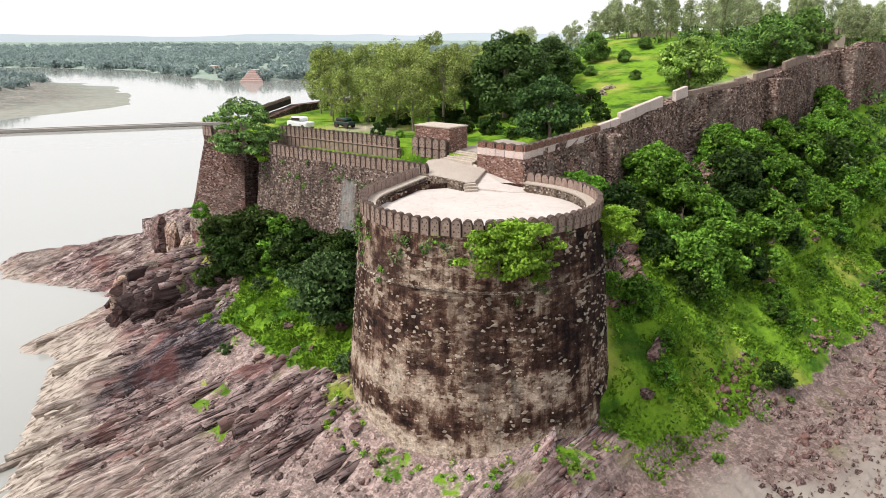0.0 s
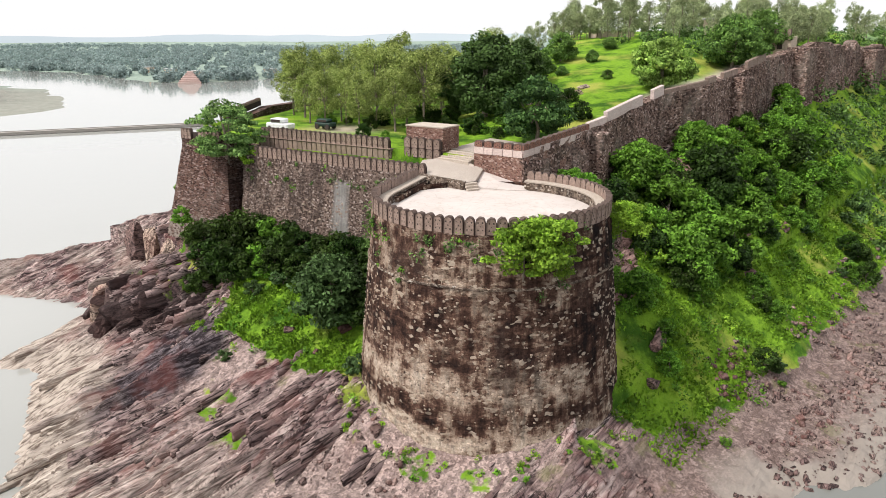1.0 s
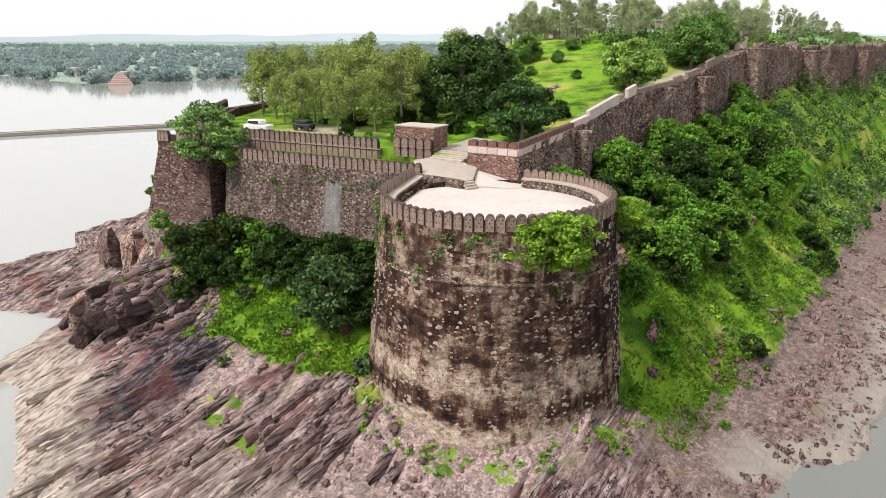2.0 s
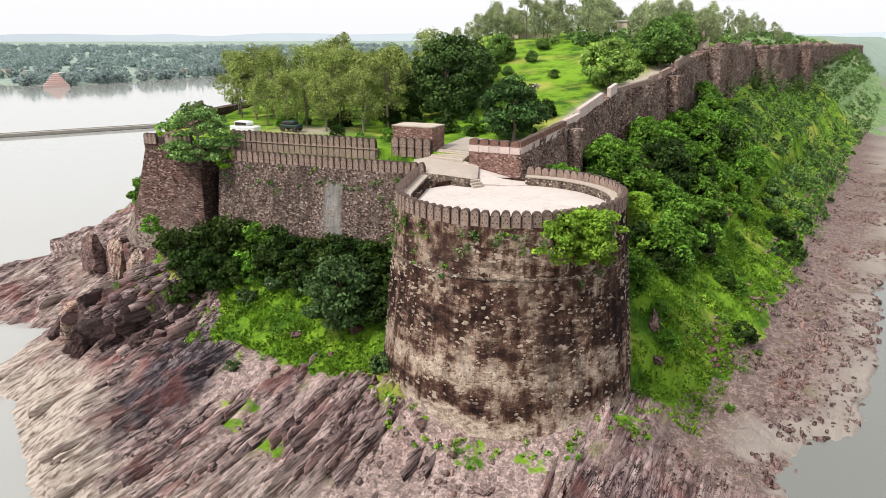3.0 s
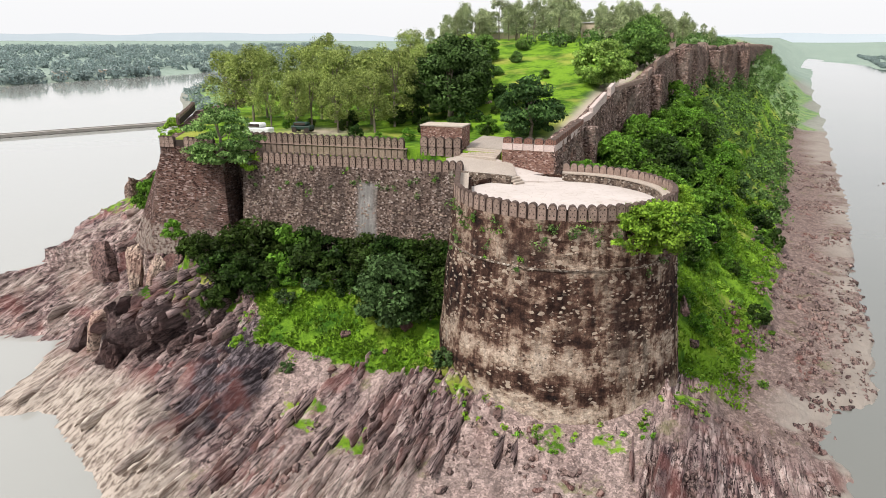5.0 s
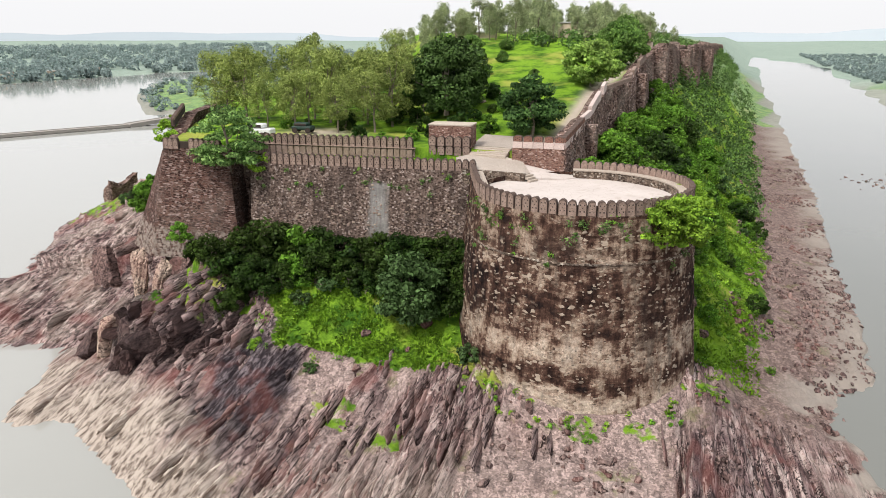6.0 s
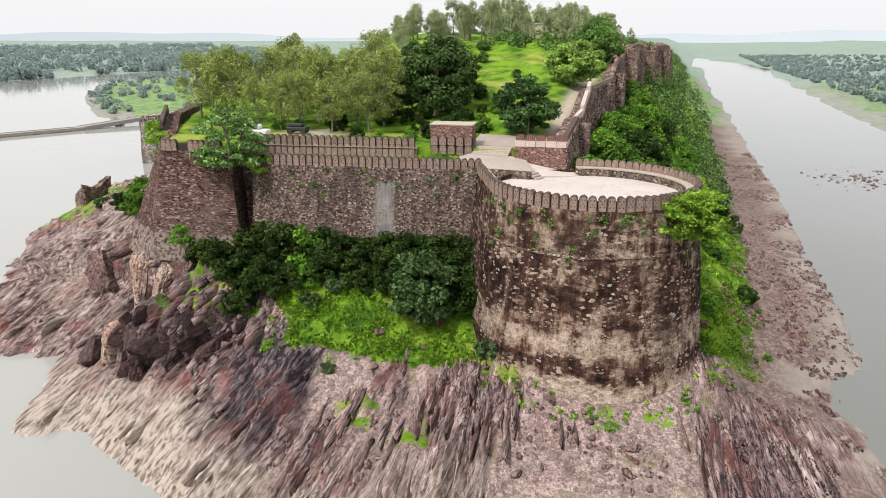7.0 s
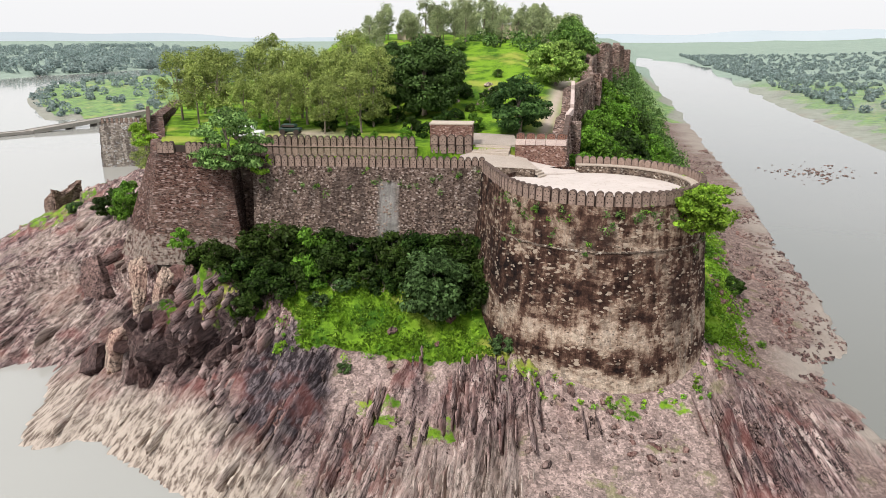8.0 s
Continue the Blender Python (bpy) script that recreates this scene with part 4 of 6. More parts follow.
curtain = thing("wall_front", "tall battered rubble curtain wall with rain streaks and round-headed merlons", "wall", kind="structure")
part("wall_face", wall_mesh("wall_face", [(*xy(-13.4, -0.05), 2, 17.6), (*xy(13.0, -0.05), 2, 17.6)], CURTAIN, 1.5, 0.14, 0.6, 0.07, 22), CURTAIN, curtain)
part("recess_wall", wall_mesh("recess_wall", [(*xy(-17.5, -3.0), 2, 17.6), (*xy(-13.5, -3.0), 2, 17.6), (*xy(-13.5, -0.6), 2, 17.6)], RAMPART, 1.0, 0.04, 0.6, 0.07, 16), RAMPART, curtain, "dark recessed wall beside the bastion")
a, b = xy(-11.8, -0.25), xy(10.6, -0.25)
merlon_row(curtain, (*a, 17.55), (*b, 17.55), 0.69, MERLONS_SLIM)
terrace = part("terrace_wall", wall_mesh("terrace_wall", [(*xy(-16, -4.9), 15, 18.95), (*xy(3.2, -4.9), 15, 18.95)], WALL, 0.6, 0.02, 0.7, 0.03, 5), WALL, curtain, "low brown wall of the upper terrace")
a, b = xy(-15.5, -5.0), xy(3.0, -5.0)
merlon_row(curtain, (*a, 18.9), (*b, 18.9), 0.69, MERLONS_SLIM)
panel = box_bm(0.6, 0.16, 1.05, (0, 0, 0), 0.03)
panel_mesh = bpy.data.meshes.new("panel")
panel.to_mesh(panel_mesh)
panel.free()
panel_mesh.materials.append(MERLON)
for k in range(26):
    p = Vector(a).lerp(Vector(b), (k + 0.5) / 26)
    ob = part("panel", panel_mesh, MERLON, curtain)
    ob.matrix_basis = Matrix.Translation((p.x + 0.14 * M[0], p.y + 0.14 * M[1], 18.28)) @ Matrix.Rotation(math.atan2(E[1], E[0]), 4, "Z")
ledge = bmesh.new()
a, b = xy(-15.5, -4.82), xy(3.0, -4.82)
box_bm(19.0, 0.28, 0.10, (0, 0, 0), 0.02, ledge)
lo = part("ledge", ledge, MERLON, curtain, "thin stone ledge under the upper merlons")
lo.matrix_basis = Matrix.Translation(((a[0] + b[0]) / 2, (a[1] + b[1]) / 2, 18.93)) @ Matrix.Rotation(math.atan2(E[1], E[0]), 4, "Z")

# ---- square bastion at the lagoon corner
bast = thing("corner_bastion", "battered red-brown coursed stone corner bastion with paler lower courses", "bastion", kind="structure")
BL, BR = (-31.6, 84.4), (-23.4, 78.9)
DXY = Vector((BR[0] - BL[0], BR[1] - BL[1])).normalized()
NB = Vector((DXY.y, -DXY.x))


def bastion_mesh():
    vs, fs = [], []
    top_l, top_r = Vector((-29.6, 85.6)), Vector((-23.4, 80.9))
    foot_l, foot_r = Vector((-31.9, 84.0)), Vector((-23.2, 78.3))
    inner_r, inner_l = Vector((-18.5, 88.0)), Vector((-25.0, 92.5))
    rows, cols = 18, 16
    corners = [(foot_l, top_l), (foot_r, top_r), (Vector((-21.0, 83.6)), Vector((-21.0, 84.4))), (inner_r, inner_r), (inner_l, inner_l), (Vector((-33.5, 90)), Vector((-29.3, 91)))]
    n = len(corners)
    per = []
    for r in range(rows + 1):
        t = r / rows
        z = 7.4 + 10.5 * t
        ring = []
        for k in range(n):
            f0, t0 = corners[k]
            f1, t1 = corners[(k + 1) % n]
            for c in range(cols):
                s = c / cols
                p = f0.lerp(t0, t).lerp(f1.lerp(t1, t), s)
                o = 0.10 * noise.noise((p.x * 1.1, p.y * 1.1, z * 1.1)) + 0.06 * noise.noise((p.x * 3, p.y * 3, z * 3))
                ring.append((p.x + NB.x * o, p.y + NB.y * o, z))
        per.append(ring)
    m = n * cols
    for ring in per:
        vs += ring
    for r in range(rows):
        for k in range(m):
            j = (k + 1) % m
            fs.append((r * m + k, r * m + j, r * m + m + j, r * m + m + k))
    fs.append(tuple(range(rows * m, rows * m + m)))
    return mesh_of("masonry", vs, fs, BASTION)


part("masonry", bastion_mesh(), BASTION, bast)
part("parapet", wall_mesh("parapet", [(-29.5, 85.4, 17.7, 18.9), (-23.5, 80.9, 17.7, 18.9), (-21.3, 84.2, 17.7, 18.9)], BASTION, 0.6, 0.02, 0.5, 0.03, 3), BASTION, bast, "low broken red-brown parapet wall")
merlon_row(bast, (-29.4, 85.4, 18.8), (-24.0, 81.3, 18.8), 0.6, MERLONS_SLIM, (3, 4))

# lagoon-side wall running back from the bastion
lagoon = thing("wall_lagoon", "broken dark red fort wall above the lagoon", "wall", kind="structure")
part("wall_face", wall_mesh("wall_face", [(-13.5, 150.0, 1, 19.0), (-24.9, 112.0, 3, 20.0), (-28.8, 92.0, 5, 18.6), (-29.3, 87.0, 5, 18.2)][::1], BASTION, 1.6, 0.1, 1.2, 0.12, 14), BASTION, lagoon)
merlon_row(lagoon, (-25.1, 112.0, 20.1), (-27.4, 100.0, 19.4), 0.6, MERLONS_SLIM)

# ---- river rampart on the other side
LINE = [(6.9, 63.4, 20.1), (15.4, 72.4, 20.9), (17.8, 74.2, 21.4), (27.8, 85.2, 23.4), (34.6, 88.6, 24.3), (42.6, 97.6, 25.1), (50, 104.6, 26.6), (62, 116.5, 28.6), (66, 116.5, 28.8),
        (76, 127, 28.6), (96, 147, 28.0), (101, 147, 28.4), (125, 172, 28.0), (170, 216, 27.5), (260, 305, 26.5), (420, 462, 24)]
rampart = thing("wall_river", "long dark stained rampart climbing the hill above the river", "wall", kind="structure")
part("wall_face", wall_mesh("wall_face", [(x, y, 9.5 + 0.05 * i, z) for i, (x, y, z) in enumerate(LINE[:8])], RAMPART, 1.7, 0.07, 0.8, 0.16, 18, 0.25), RAMPART, rampart)
part("far_wall_face", wall_mesh("far_wall_face", [(x, y, 8.0, z) for x, y, z in LINE[7:]], RAMPART, 2.0, 0.06, 1.6, 0.35, 12, 1.5), RAMPART, rampart)
for k in range(1, 6):
    (ax, ay, az), (bx, by, bz) = LINE[k], LINE[k + 1]
    ln = math.hypot(bx - ax, by - ay)
    n = max(2, int(ln / 2.6))
    for i in range(n):
        if (k * 7 + i) % 6 == 5:
            continue
        p = Vector((ax, ay, az)).lerp(Vector((bx, by, bz)), (i + 0.5) / n)
        hgt = 0.75 if k < 2 else 0.6 + 0.3 * ((i * 3 + k) % 3)
        ob = part("parapet_block", box_bm(ln / n - 0.06, 0.5, hgt, (0, 0.1, hgt / 2), 0.05), PINK if k < 3 else MERLON, rampart, "lime-washed parapet block" if k < 3 else "")
        ob.matrix_basis = Matrix.Translation(p - Vector((N[0] * 0.25, N[1] * 0.25, 0.06))) @ Euler((0, -math.atan2(bz - az, ln), math.atan2(by - ay, bx - ax))).to_matrix().to_4x4()
for x, y, z0, z1, w in ((16.6, 72.6, 10, 20.6, 1.3), (42.3, 96.2, 13, 24.8, 2.2), (61, 114.5, 14, 28.4, 3.5), (88, 138.5, 12, 27.6, 4.5), (128, 174, 10, 27, 6)):
    ob = part("buttress", box_bm(w * 1.4, w, z1 - z0, (0, 0, (z1 - z0) / 2), 0.15), RAMPART, rampart)
    ob.matrix_basis = Matrix.Translation((x, y, z0)) @ Matrix.Rotation(math.atan2(D[1], D[0]), 4, "Z")

# ---- guard block beside the stairs, with lime-washed band and brown merlon tops
guard = thing("guard_block", "reddish masonry block with a pink lime-washed parapet beside the stairs", "wall", kind="structure")
GA, GB = Vector((2.85, 66.85)), Vector((6.9, 63.45))
part("block_wall", wall_mesh("block_wall", [(GA.x, GA.y, 15.5, 19.55), (GB.x, GB.y, 15.5, 19.55)], REDWALL, 3.2, 0.03, 0.5, 0.04, 8), REDWALL, guard)
part("return_wall", wall_mesh("return_wall", [(GB.x, GB.y, 12.5, 19.55), (12.2, 69.0, 12.5, 20.1), (15.4, 72.4, 12.5, 20.4)], REDWALL, 1.4, 0.04, 0.6, 0.06, 8), REDWALL, guard)
round_top = merlon_mesh(0.9, 0.62, 0.5, make_plain("brown_red_merlon_top", (0.16, 0.075, 0.055), (0.30, 0.16, 0.12), 3.0), 3)


def pink_run(a, b, za, zb):
    ln = (b - a).length
    n = max(1, int(ln / 0.92))
    for k in range(n):
        p = a.lerp(b, (k + 0.5) / n)
        z = za + (zb - za) * (k + 0.5) / n
        turn = Matrix.Rotation(math.atan2(b.y - a.y, b.x - a.x), 4, "Z")
        ob = part("parapet_panel", box_bm(ln / n - 0.04, 0.42, 0.72, (0, 0.15, 0.36), 0.03), PINK, guard, "pink lime-washed parapet panel")
        ob.matrix_basis = Matrix.Translation((p.x, p.y, z)) @ turn
        ob = part("merlon_top", round_top, MERLON, guard)
        ob.matrix_basis = Matrix.Translation((p.x, p.y, z + 0.66)) @ turn @ Matrix.Translation((0, 0.18, 0))


pink_run(GA, GB, 19.5, 19.5)
pink_run(GB, Vector((15.2, 72.2)), 19.5, 20.3)

# ---- paved landing, stairs and hut
landing = thing("landing", "pale paved landing with a low retaining wall behind the tower terrace", "paving", kind="structure")


def slab(name, corners, depth, mat, parent, label=""):
    vs = [Vector(c) for c in corners]
    n = len(vs)
    vs = vs + [v - Vector((0, 0, depth)) for v in vs]
    fs = [tuple(range(n)), tuple(range(2 * n - 1, n - 1, -1))] + [(k, k + n, (k + 1) % n + n, (k + 1) % n) for k in range(n)]
    return part(name, mesh_of(name, vs, fs, mat), mat, parent, label)


slab("paving", [(-2.9, 66.6, 17.75), (1.55, 62.0, 17.68), (2.5, 62.6, 17.65), (3.6, 65.9, 18.15), (2.6, 67.4, 18.45), (-0.3, 70.4, 18.5), (-1.9, 70.2, 18.35)], 2.5, PAVING, landing)
slab("ramp", [(2.5, 62.3, 17.2), (5.6, 61.2, 17.08), (9.0, 61.5, 17.08), (7.6, 63.6, 17.2), (6.4, 64.3, 17.3), (3.6, 66.0, 17.9)], 2.5, FLOOR, landing, "sloping worn floor strip under the guard block")
slab("retaining_wall", [(-3.1, 66.35, 17.85), (1.45, 61.75, 17.78), (1.62, 61.95, 17.78), (-2.9, 66.6, 17.85)], 1.5, WALL, landing, "low rubble retaining wall")
for k in range(3):
    o = part("step", box_bm(1.2, 0.34, 0.2, (0, 0, 0), 0.02), COPING, landing)
    o.matrix_basis = Matrix.Translation((2.05 - 0.16 * k * 0.0 + 0.24 * (2 - k) * 0.3, 62.15 - 0.30 * (2 - k), 17.1 + 0.2 * k)) @ Matrix.Rotation(radians(20), 4, "Z")
stairs = thing("stairs", "short flight of worn stone steps up to the fort court", "stairs", kind="structure")
for k in range(5):
    o = part("step", box_bm(4.0, 0.5, 0.5, (0, 0, -0.13), 0.03), COPING, stairs)
    c = Vector((1.15, 68.95)) + Vector(D) * (0.42 * k)
    o.matrix_basis = Matrix.Translation((c.x, c.y, 18.5 + 0.12 * k)) @ Matrix.Rotation(math.atan2(N[1], N[0]), 4, "Z")
slab("court", [(1.0, 72.6, 19.1), (4.6, 68.6, 19.1), (9.0, 75.0, 19.25), (6.0, 79.0, 19.25)], 1.5, PAVING, stairs, "paved path of the fort court")

hut = thing("gate_block", "flat-topped reddish masonry block with grey merlons in front", "building")
HB = wall_mesh("block", [(-3.4, 73.9, 16.5, 21.3), (0.15, 71.05, 16.5, 21.3)], REDWALL, 2.9, 0.0, 0.5, 0.03, 9)
part("block", HB, REDWALL, hut)
part("coping", wall_mesh("coping", [(-3.5, 73.9, 21.3, 21.42), (0.2, 70.97, 21.3, 21.42)], COPING, 3.0, 0.0, 1.0, 0.02, 1), COPING, hut, "thin pale coping")
merlon_row(hut, (-3.6, 73.45, 18.3), (0.0, 70.6, 18.3), 0.86, [merlon_mesh(0.8, 1.0, 0.4, seed=31)])
merlon_row(hut, (-3.6, 73.5, 19.25), (0.0, 70.65, 19.25), 0.86, [merlon_mesh(0.8, 1.05, 0.4, seed=32)])

# ---- lagoon ruins and causeway
ruin = thing("ruined_hut", "roofless ruined stone hut on the lagoon shore", "ruin")
part("masonry", wall_mesh("masonry", [(-36.4, 138.6, -0.5, 6.2), (-34.4, 139.6, -0.5, 5.2), (-31.9, 140.8, -0.5, 7.0), (-33.5, 144.0, -0.5, 5.5), (-37.8, 142.0, -0.5, 4.0), (-36.5, 138.8, -0.5, 6.0)], RAMPART, 0.8, 0.02, 0.6, 0.12, 8), RAMPART, ruin)
pier = thing("river_bastion", "pale grey weathered stone bastion rising from the lagoon", "bastion")
part("masonry", wall_mesh("masonry", [(-20.2, 206, -3, 9.6), (-9.5, 203, -3, 9.6), (-6, 212, -3, 9.6), (-17, 216, -3, 9.6), (-20.2, 206.2, -3, 9.6)], make_masonry("grey_lagoon_masonry", (0.20, 0.17, 0.15), (0.42, 0.37, 0.33), (0.2, 0.17, 0.15), 1.2, 0.5), 3.5, 0.05, 0.9, 0.08, 12), RAMPART, pier)
for k in range(9):
    o = part("merlon", MERLONS[k % 5], MERLON, pier)
    o.matrix_basis = Matrix.Translation((-19.4 + 1.08 * k, 205.9 - 0.30 * k, 9.5)) @ Matrix.Rotation(radians(-15.6), 4, "Z")

bridge = thing("bridge", "long low concrete causeway bridge across the lagoon", "bridge")
for B0, B1, thick in ((Vector((-300, 192, -1.15)), Vector((-32, 291, -1.1)), 0.8), (Vector((-32, 291, -1.1)), Vector((12, 318, 1.4)), 1.2)):
    bd = B1 - B0
    turn = Euler((0, -math.atan2(bd.z, math.hypot(bd.x, bd.y)), math.atan2(bd.y, bd.x))).to_matrix().to_4x4()
    o = part("deck", box_bm(bd.length + 0.3, 4.5, thick, (0, 0, 0), 0.06), CONCRETE, bridge)
    o.matrix_basis = Matrix.Translation((B0 + B1) / 2) @ turn
    for side in (-2.1, 2.1):
        o = part("kerb", box_bm(bd.length, 0.25, 0.2, (0, side, thick / 2 + 0.1), 0.02), CONCRETE, bridge)
        o.matrix_basis = Matrix.Translation((B0 + B1) / 2) @ turn
    n = int(bd.length / 9)
    for k in range(n):
        o = part("pier", box_bm(1.2, 4.2, 4.0, (0, 0, -2.2), 0.1), CONCRETE, bridge)
        o.matrix_basis = Matrix.Translation(B0.lerp(B1, (k + 0.5) / n)) @ turn


# ---- pale stones that stand out of the worn tower and curtain faces
def stone_variants(mat):
    r = np.random.RandomState(6)
    out = []
    for k in range(6):
        out.append(chunks_mesh("stone", [(0, 0, 0)], [(r.uniform(0.2, 0.42), 0.2, r.uniform(0.14, 0.28))], turns_of(np.zeros(1), r.uniform(-0.1, 0.1, 1), np.zeros(1)), mat, 0.22, k))
    return out


VARIANTS = stone_variants(STONE)


def tower_stones():
    r = np.random.RandomState(17)
    n = 820
    a, z = np.radians(r.uniform(165, 372, n)), 3.5 + 12.4 * r.rand(n) ** 0.8
    keep = fbm(a * 9, z * 0.5, 3) > 0.46
    a, z = a[keep], z[keep]
    for i in range(280):
        R = tower_radius(z[i]) - 0.03
        ob = part("stone", VARIANTS[i % 6], STONE, tower)
        ob.matrix_basis = Matrix.Translation((TC[0] + R * math.cos(a[i]), TC[1] + R * math.sin(a[i]), z[i])) @ Matrix.Rotation(a[i] + math.pi / 2, 4, "Z")
        f = r.uniform(0.22, 0.5)
        ob.scale = (f, 1, f)
    a, z = a[280:], z[280:]
    m = len(a)
    R = TR + 0.096 * (TOP - z) - 0.04
    c = np.stack([TC[0] + R * np.cos(a), TC[1] + R * np.sin(a), z], -1)
    sz = np.stack([r.uniform(0.08, 0.24, m), np.full(m, 0.2), r.uniform(0.06, 0.15, m)], -1)
    me = chunks_mesh("small_stones", c, sz, turns_of(np.zeros(m), r.uniform(-0.15, 0.15, m), a + math.pi / 2), STONE, 0.25, 5)
    tagged(part("small_stones", me, STONE, tower), kind="stuff")


def curtain_stones():
    r = np.random.RandomState(19)
    n = 800
    u, z = r.uniform(-13, 12, n), r.uniform(7.5, 16.9, n)
    keep = fbm(u * 0.4, z * 0.4, 3) > 0.44
    u, z = u[keep], z[keep]
    v = -0.09 + 0.14 * (17.6 - z)
    ang = math.atan2(E[1], E[0])
    x, y = FACE[0] + u * E[0] + v * M[0], FACE[1] + u * E[1] + v * M[1]
    for i in range(140):
        ob = part("stone", VARIANTS[i % 6], STONE, curtain)
        ob.matrix_basis = Matrix.Translation((x[i], y[i], z[i])) @ Matrix.Rotation(ang, 4, "Z")
        f = r.uniform(0.35, 0.85)
        ob.scale = (f, 1, f)
    m = len(u) - 140
    sz = np.stack([r.uniform(0.12, 0.3, m), np.full(m, 0.2), r.uniform(0.09, 0.2, m)], -1)
    me = chunks_mesh("small_stones", np.stack([x, y, z], -1)[140:], sz, turns_of(np.zeros(m), r.uniform(-0.2, 0.2, m), np.full(m, ang)), MERLON, 0.25, 7)
    tagged(part("small_stones", me, MERLON, curtain), kind="stuff")


# ---- broken beds of rock, loose stones and boulders
def strike_ribs():
    r = np.random.RandomState(23)
    n = 6800
    x, y = r.uniform(-66, 20, n), r.uniform(33, 118, n)
    h, u, v, s, q, sd, w = [k[:, 0] for k in terrain(x[:, None], y[:, None])]
    ok = (sd > -0.8) & (h < 8.5) & ((v > 12.0 + 2.5 * fbm(x * 0.3, y * 0.3, 2)) | (u < -9.0) & ((v > 1.0) | (w < -2.5))) & (np.hypot(x - TC[0], y - TC[1]) > TR + 2.2) & (q < 16)
    ok &= (rib_zone(x, y) > 0.3 + 0.4 * r.rand(n)) & (w > -3) | (r.rand(n) < 0.03) | ((w < -2) & (r.rand(n) < 0.04))
    ok &= (slate_zone(x, y) < 0.5) | (r.rand(n) < 0.3)
    ok &= ~((np.hypot(x + 19, y - 51) < 3.6) & (r.rand(n) < 0.8))
    x, y, h, sd = x[ok], y[ok], h[ok], sd[ok]
    m = len(x)
    big = r.rand(m) ** 2.4
    sz = np.stack([1.2 + 8.0 * big, 0.05 + 0.08 * r.rand(m) + 0.2 * big * r.rand(m), 0.4 + 1.1 * big + 0.3 * r.rand(m)], -1)
    sz[:, 2] *= 1 - 0.45 * (1 - sstep(sd, 2, 9))
    turn = turns_of(np.radians(r.normal(-20, 7, m)), np.radians(r.normal(0, 2, m)), np.radians(50 + 10 * (fbm(x * 0.07, y * 0.07, 2) - 0.5) + r.normal(0, 1.4, m)))
    me = blades_mesh("rock_ribs", np.stack([x, y, h - 0.02], -1), sz, turn, RIBS, 3)
    n1, vv = fbm(x * 0.25, y * 0.25, 4), v[ok]
    pale = (1 - sstep(sd + 9 * (n1 - 0.5) - 0.25 * np.clip(vv - 20, 0, 30), 1.5, 8.0)) * sstep(vv, 8, 15)
    pale = np.maximum(pale, 0.5 * sstep(vv + 5 * (n1 - 0.5), 20, 27) * sstep(u[ok], 0, 8))
    pale = np.maximum(pale, 0.55 * sstep(-w[ok], 2, 6) * sstep(n1, 0.35, 0.6))
    me.attributes.new("pale", "FLOAT", "POINT").data.foreach_set("value", np.repeat(pale, 4 * STATIONS).astype(np.float32))
    tagged(new("rock_ribs", me), "broken ribs of tilted purple and tan rock beds", "rock", kind="stuff")


def loose_stones():
    r = np.random.RandomState(29)
    n = 11000
    s, q = -24 + 174 * r.rand(n) ** 1.4, 15 + 17 * r.rand(n)
    x, y = CORNER[0] + s * D[0] + q * N[0], CORNER[1] + s * D[1] + q * N[1]
    n2 = 1800
    x, y = np.concatenate([x, r.uniform(-27, 8, n2)]), np.concatenate([y, r.uniform(36, 62, n2)])
    h, u, v, s, q, sd, w = [k[:, 0] for k in terrain(x[:, None], y[:, None])]
    ok = (sd > -1.5) & (np.hypot(x - TC[0], y - TC[1]) > TR + 1.6) & (fbm(x * 0.2, y * 0.2, 3) > 0.5) & ((slope_q(s, q) > 15) | (v > 15))
    x, y, h = x[ok], y[ok], h[ok]
    m = len(x)
    f = 0.09 + 0.6 * r.rand(m) ** 4.5
    sz = np.stack([f * r.uniform(0.8, 1.9, m), f * r.uniform(0.6, 1.1, m), f * r.uniform(0.35, 0.8, m)], -1)
    turn = turns_of(r.normal(0, 0.25, m), r.normal(0, 0.25, m), np.radians(50) + r.normal(0, 0.7, m))
    near = np.argsort(-f + 0.02 * np.hypot(x - 15, y - 45))[:170]
    kinds = [chunks_mesh("stone", [(0, 0, 0)], [(1.0, 0.65, 0.5)], turns_of(np.zeros(1), np.zeros(1), np.zeros(1)), BOULDER, 0.35, 40 + k, 0.25) for k in range(6)]
    for k, i in enumerate(near):
        ob = tagged(new("stone", kinds[k % 6]), "loose angular purple-brown stone on the shore", "stone", "loose stones on the shore")
        ob.matrix_basis = Matrix.Translation((x[i], y[i], h[i] + 0.08)) @ Matrix(turn[i].tolist()).to_4x4() @ Matrix.Diagonal((*[float(c) * 1.15 for c in (0.7 * sz[i][0], 0.7 * sz[i][0], 0.7 * sz[i][0])], 1))
    rest = np.setdiff1d(np.arange(m), near)
    x, y, h, sz, turn = x[rest], y[rest], h[rest], sz[rest], turn[rest]
    tagged(new("loose_stones", chunks_mesh("loose_stones", np.stack([x, y, h + 0.05], -1), sz, turn, SHINGLE, 0.3, 8, 0.2)), "loose angular stones along the river shore", "stones", kind="stuff")


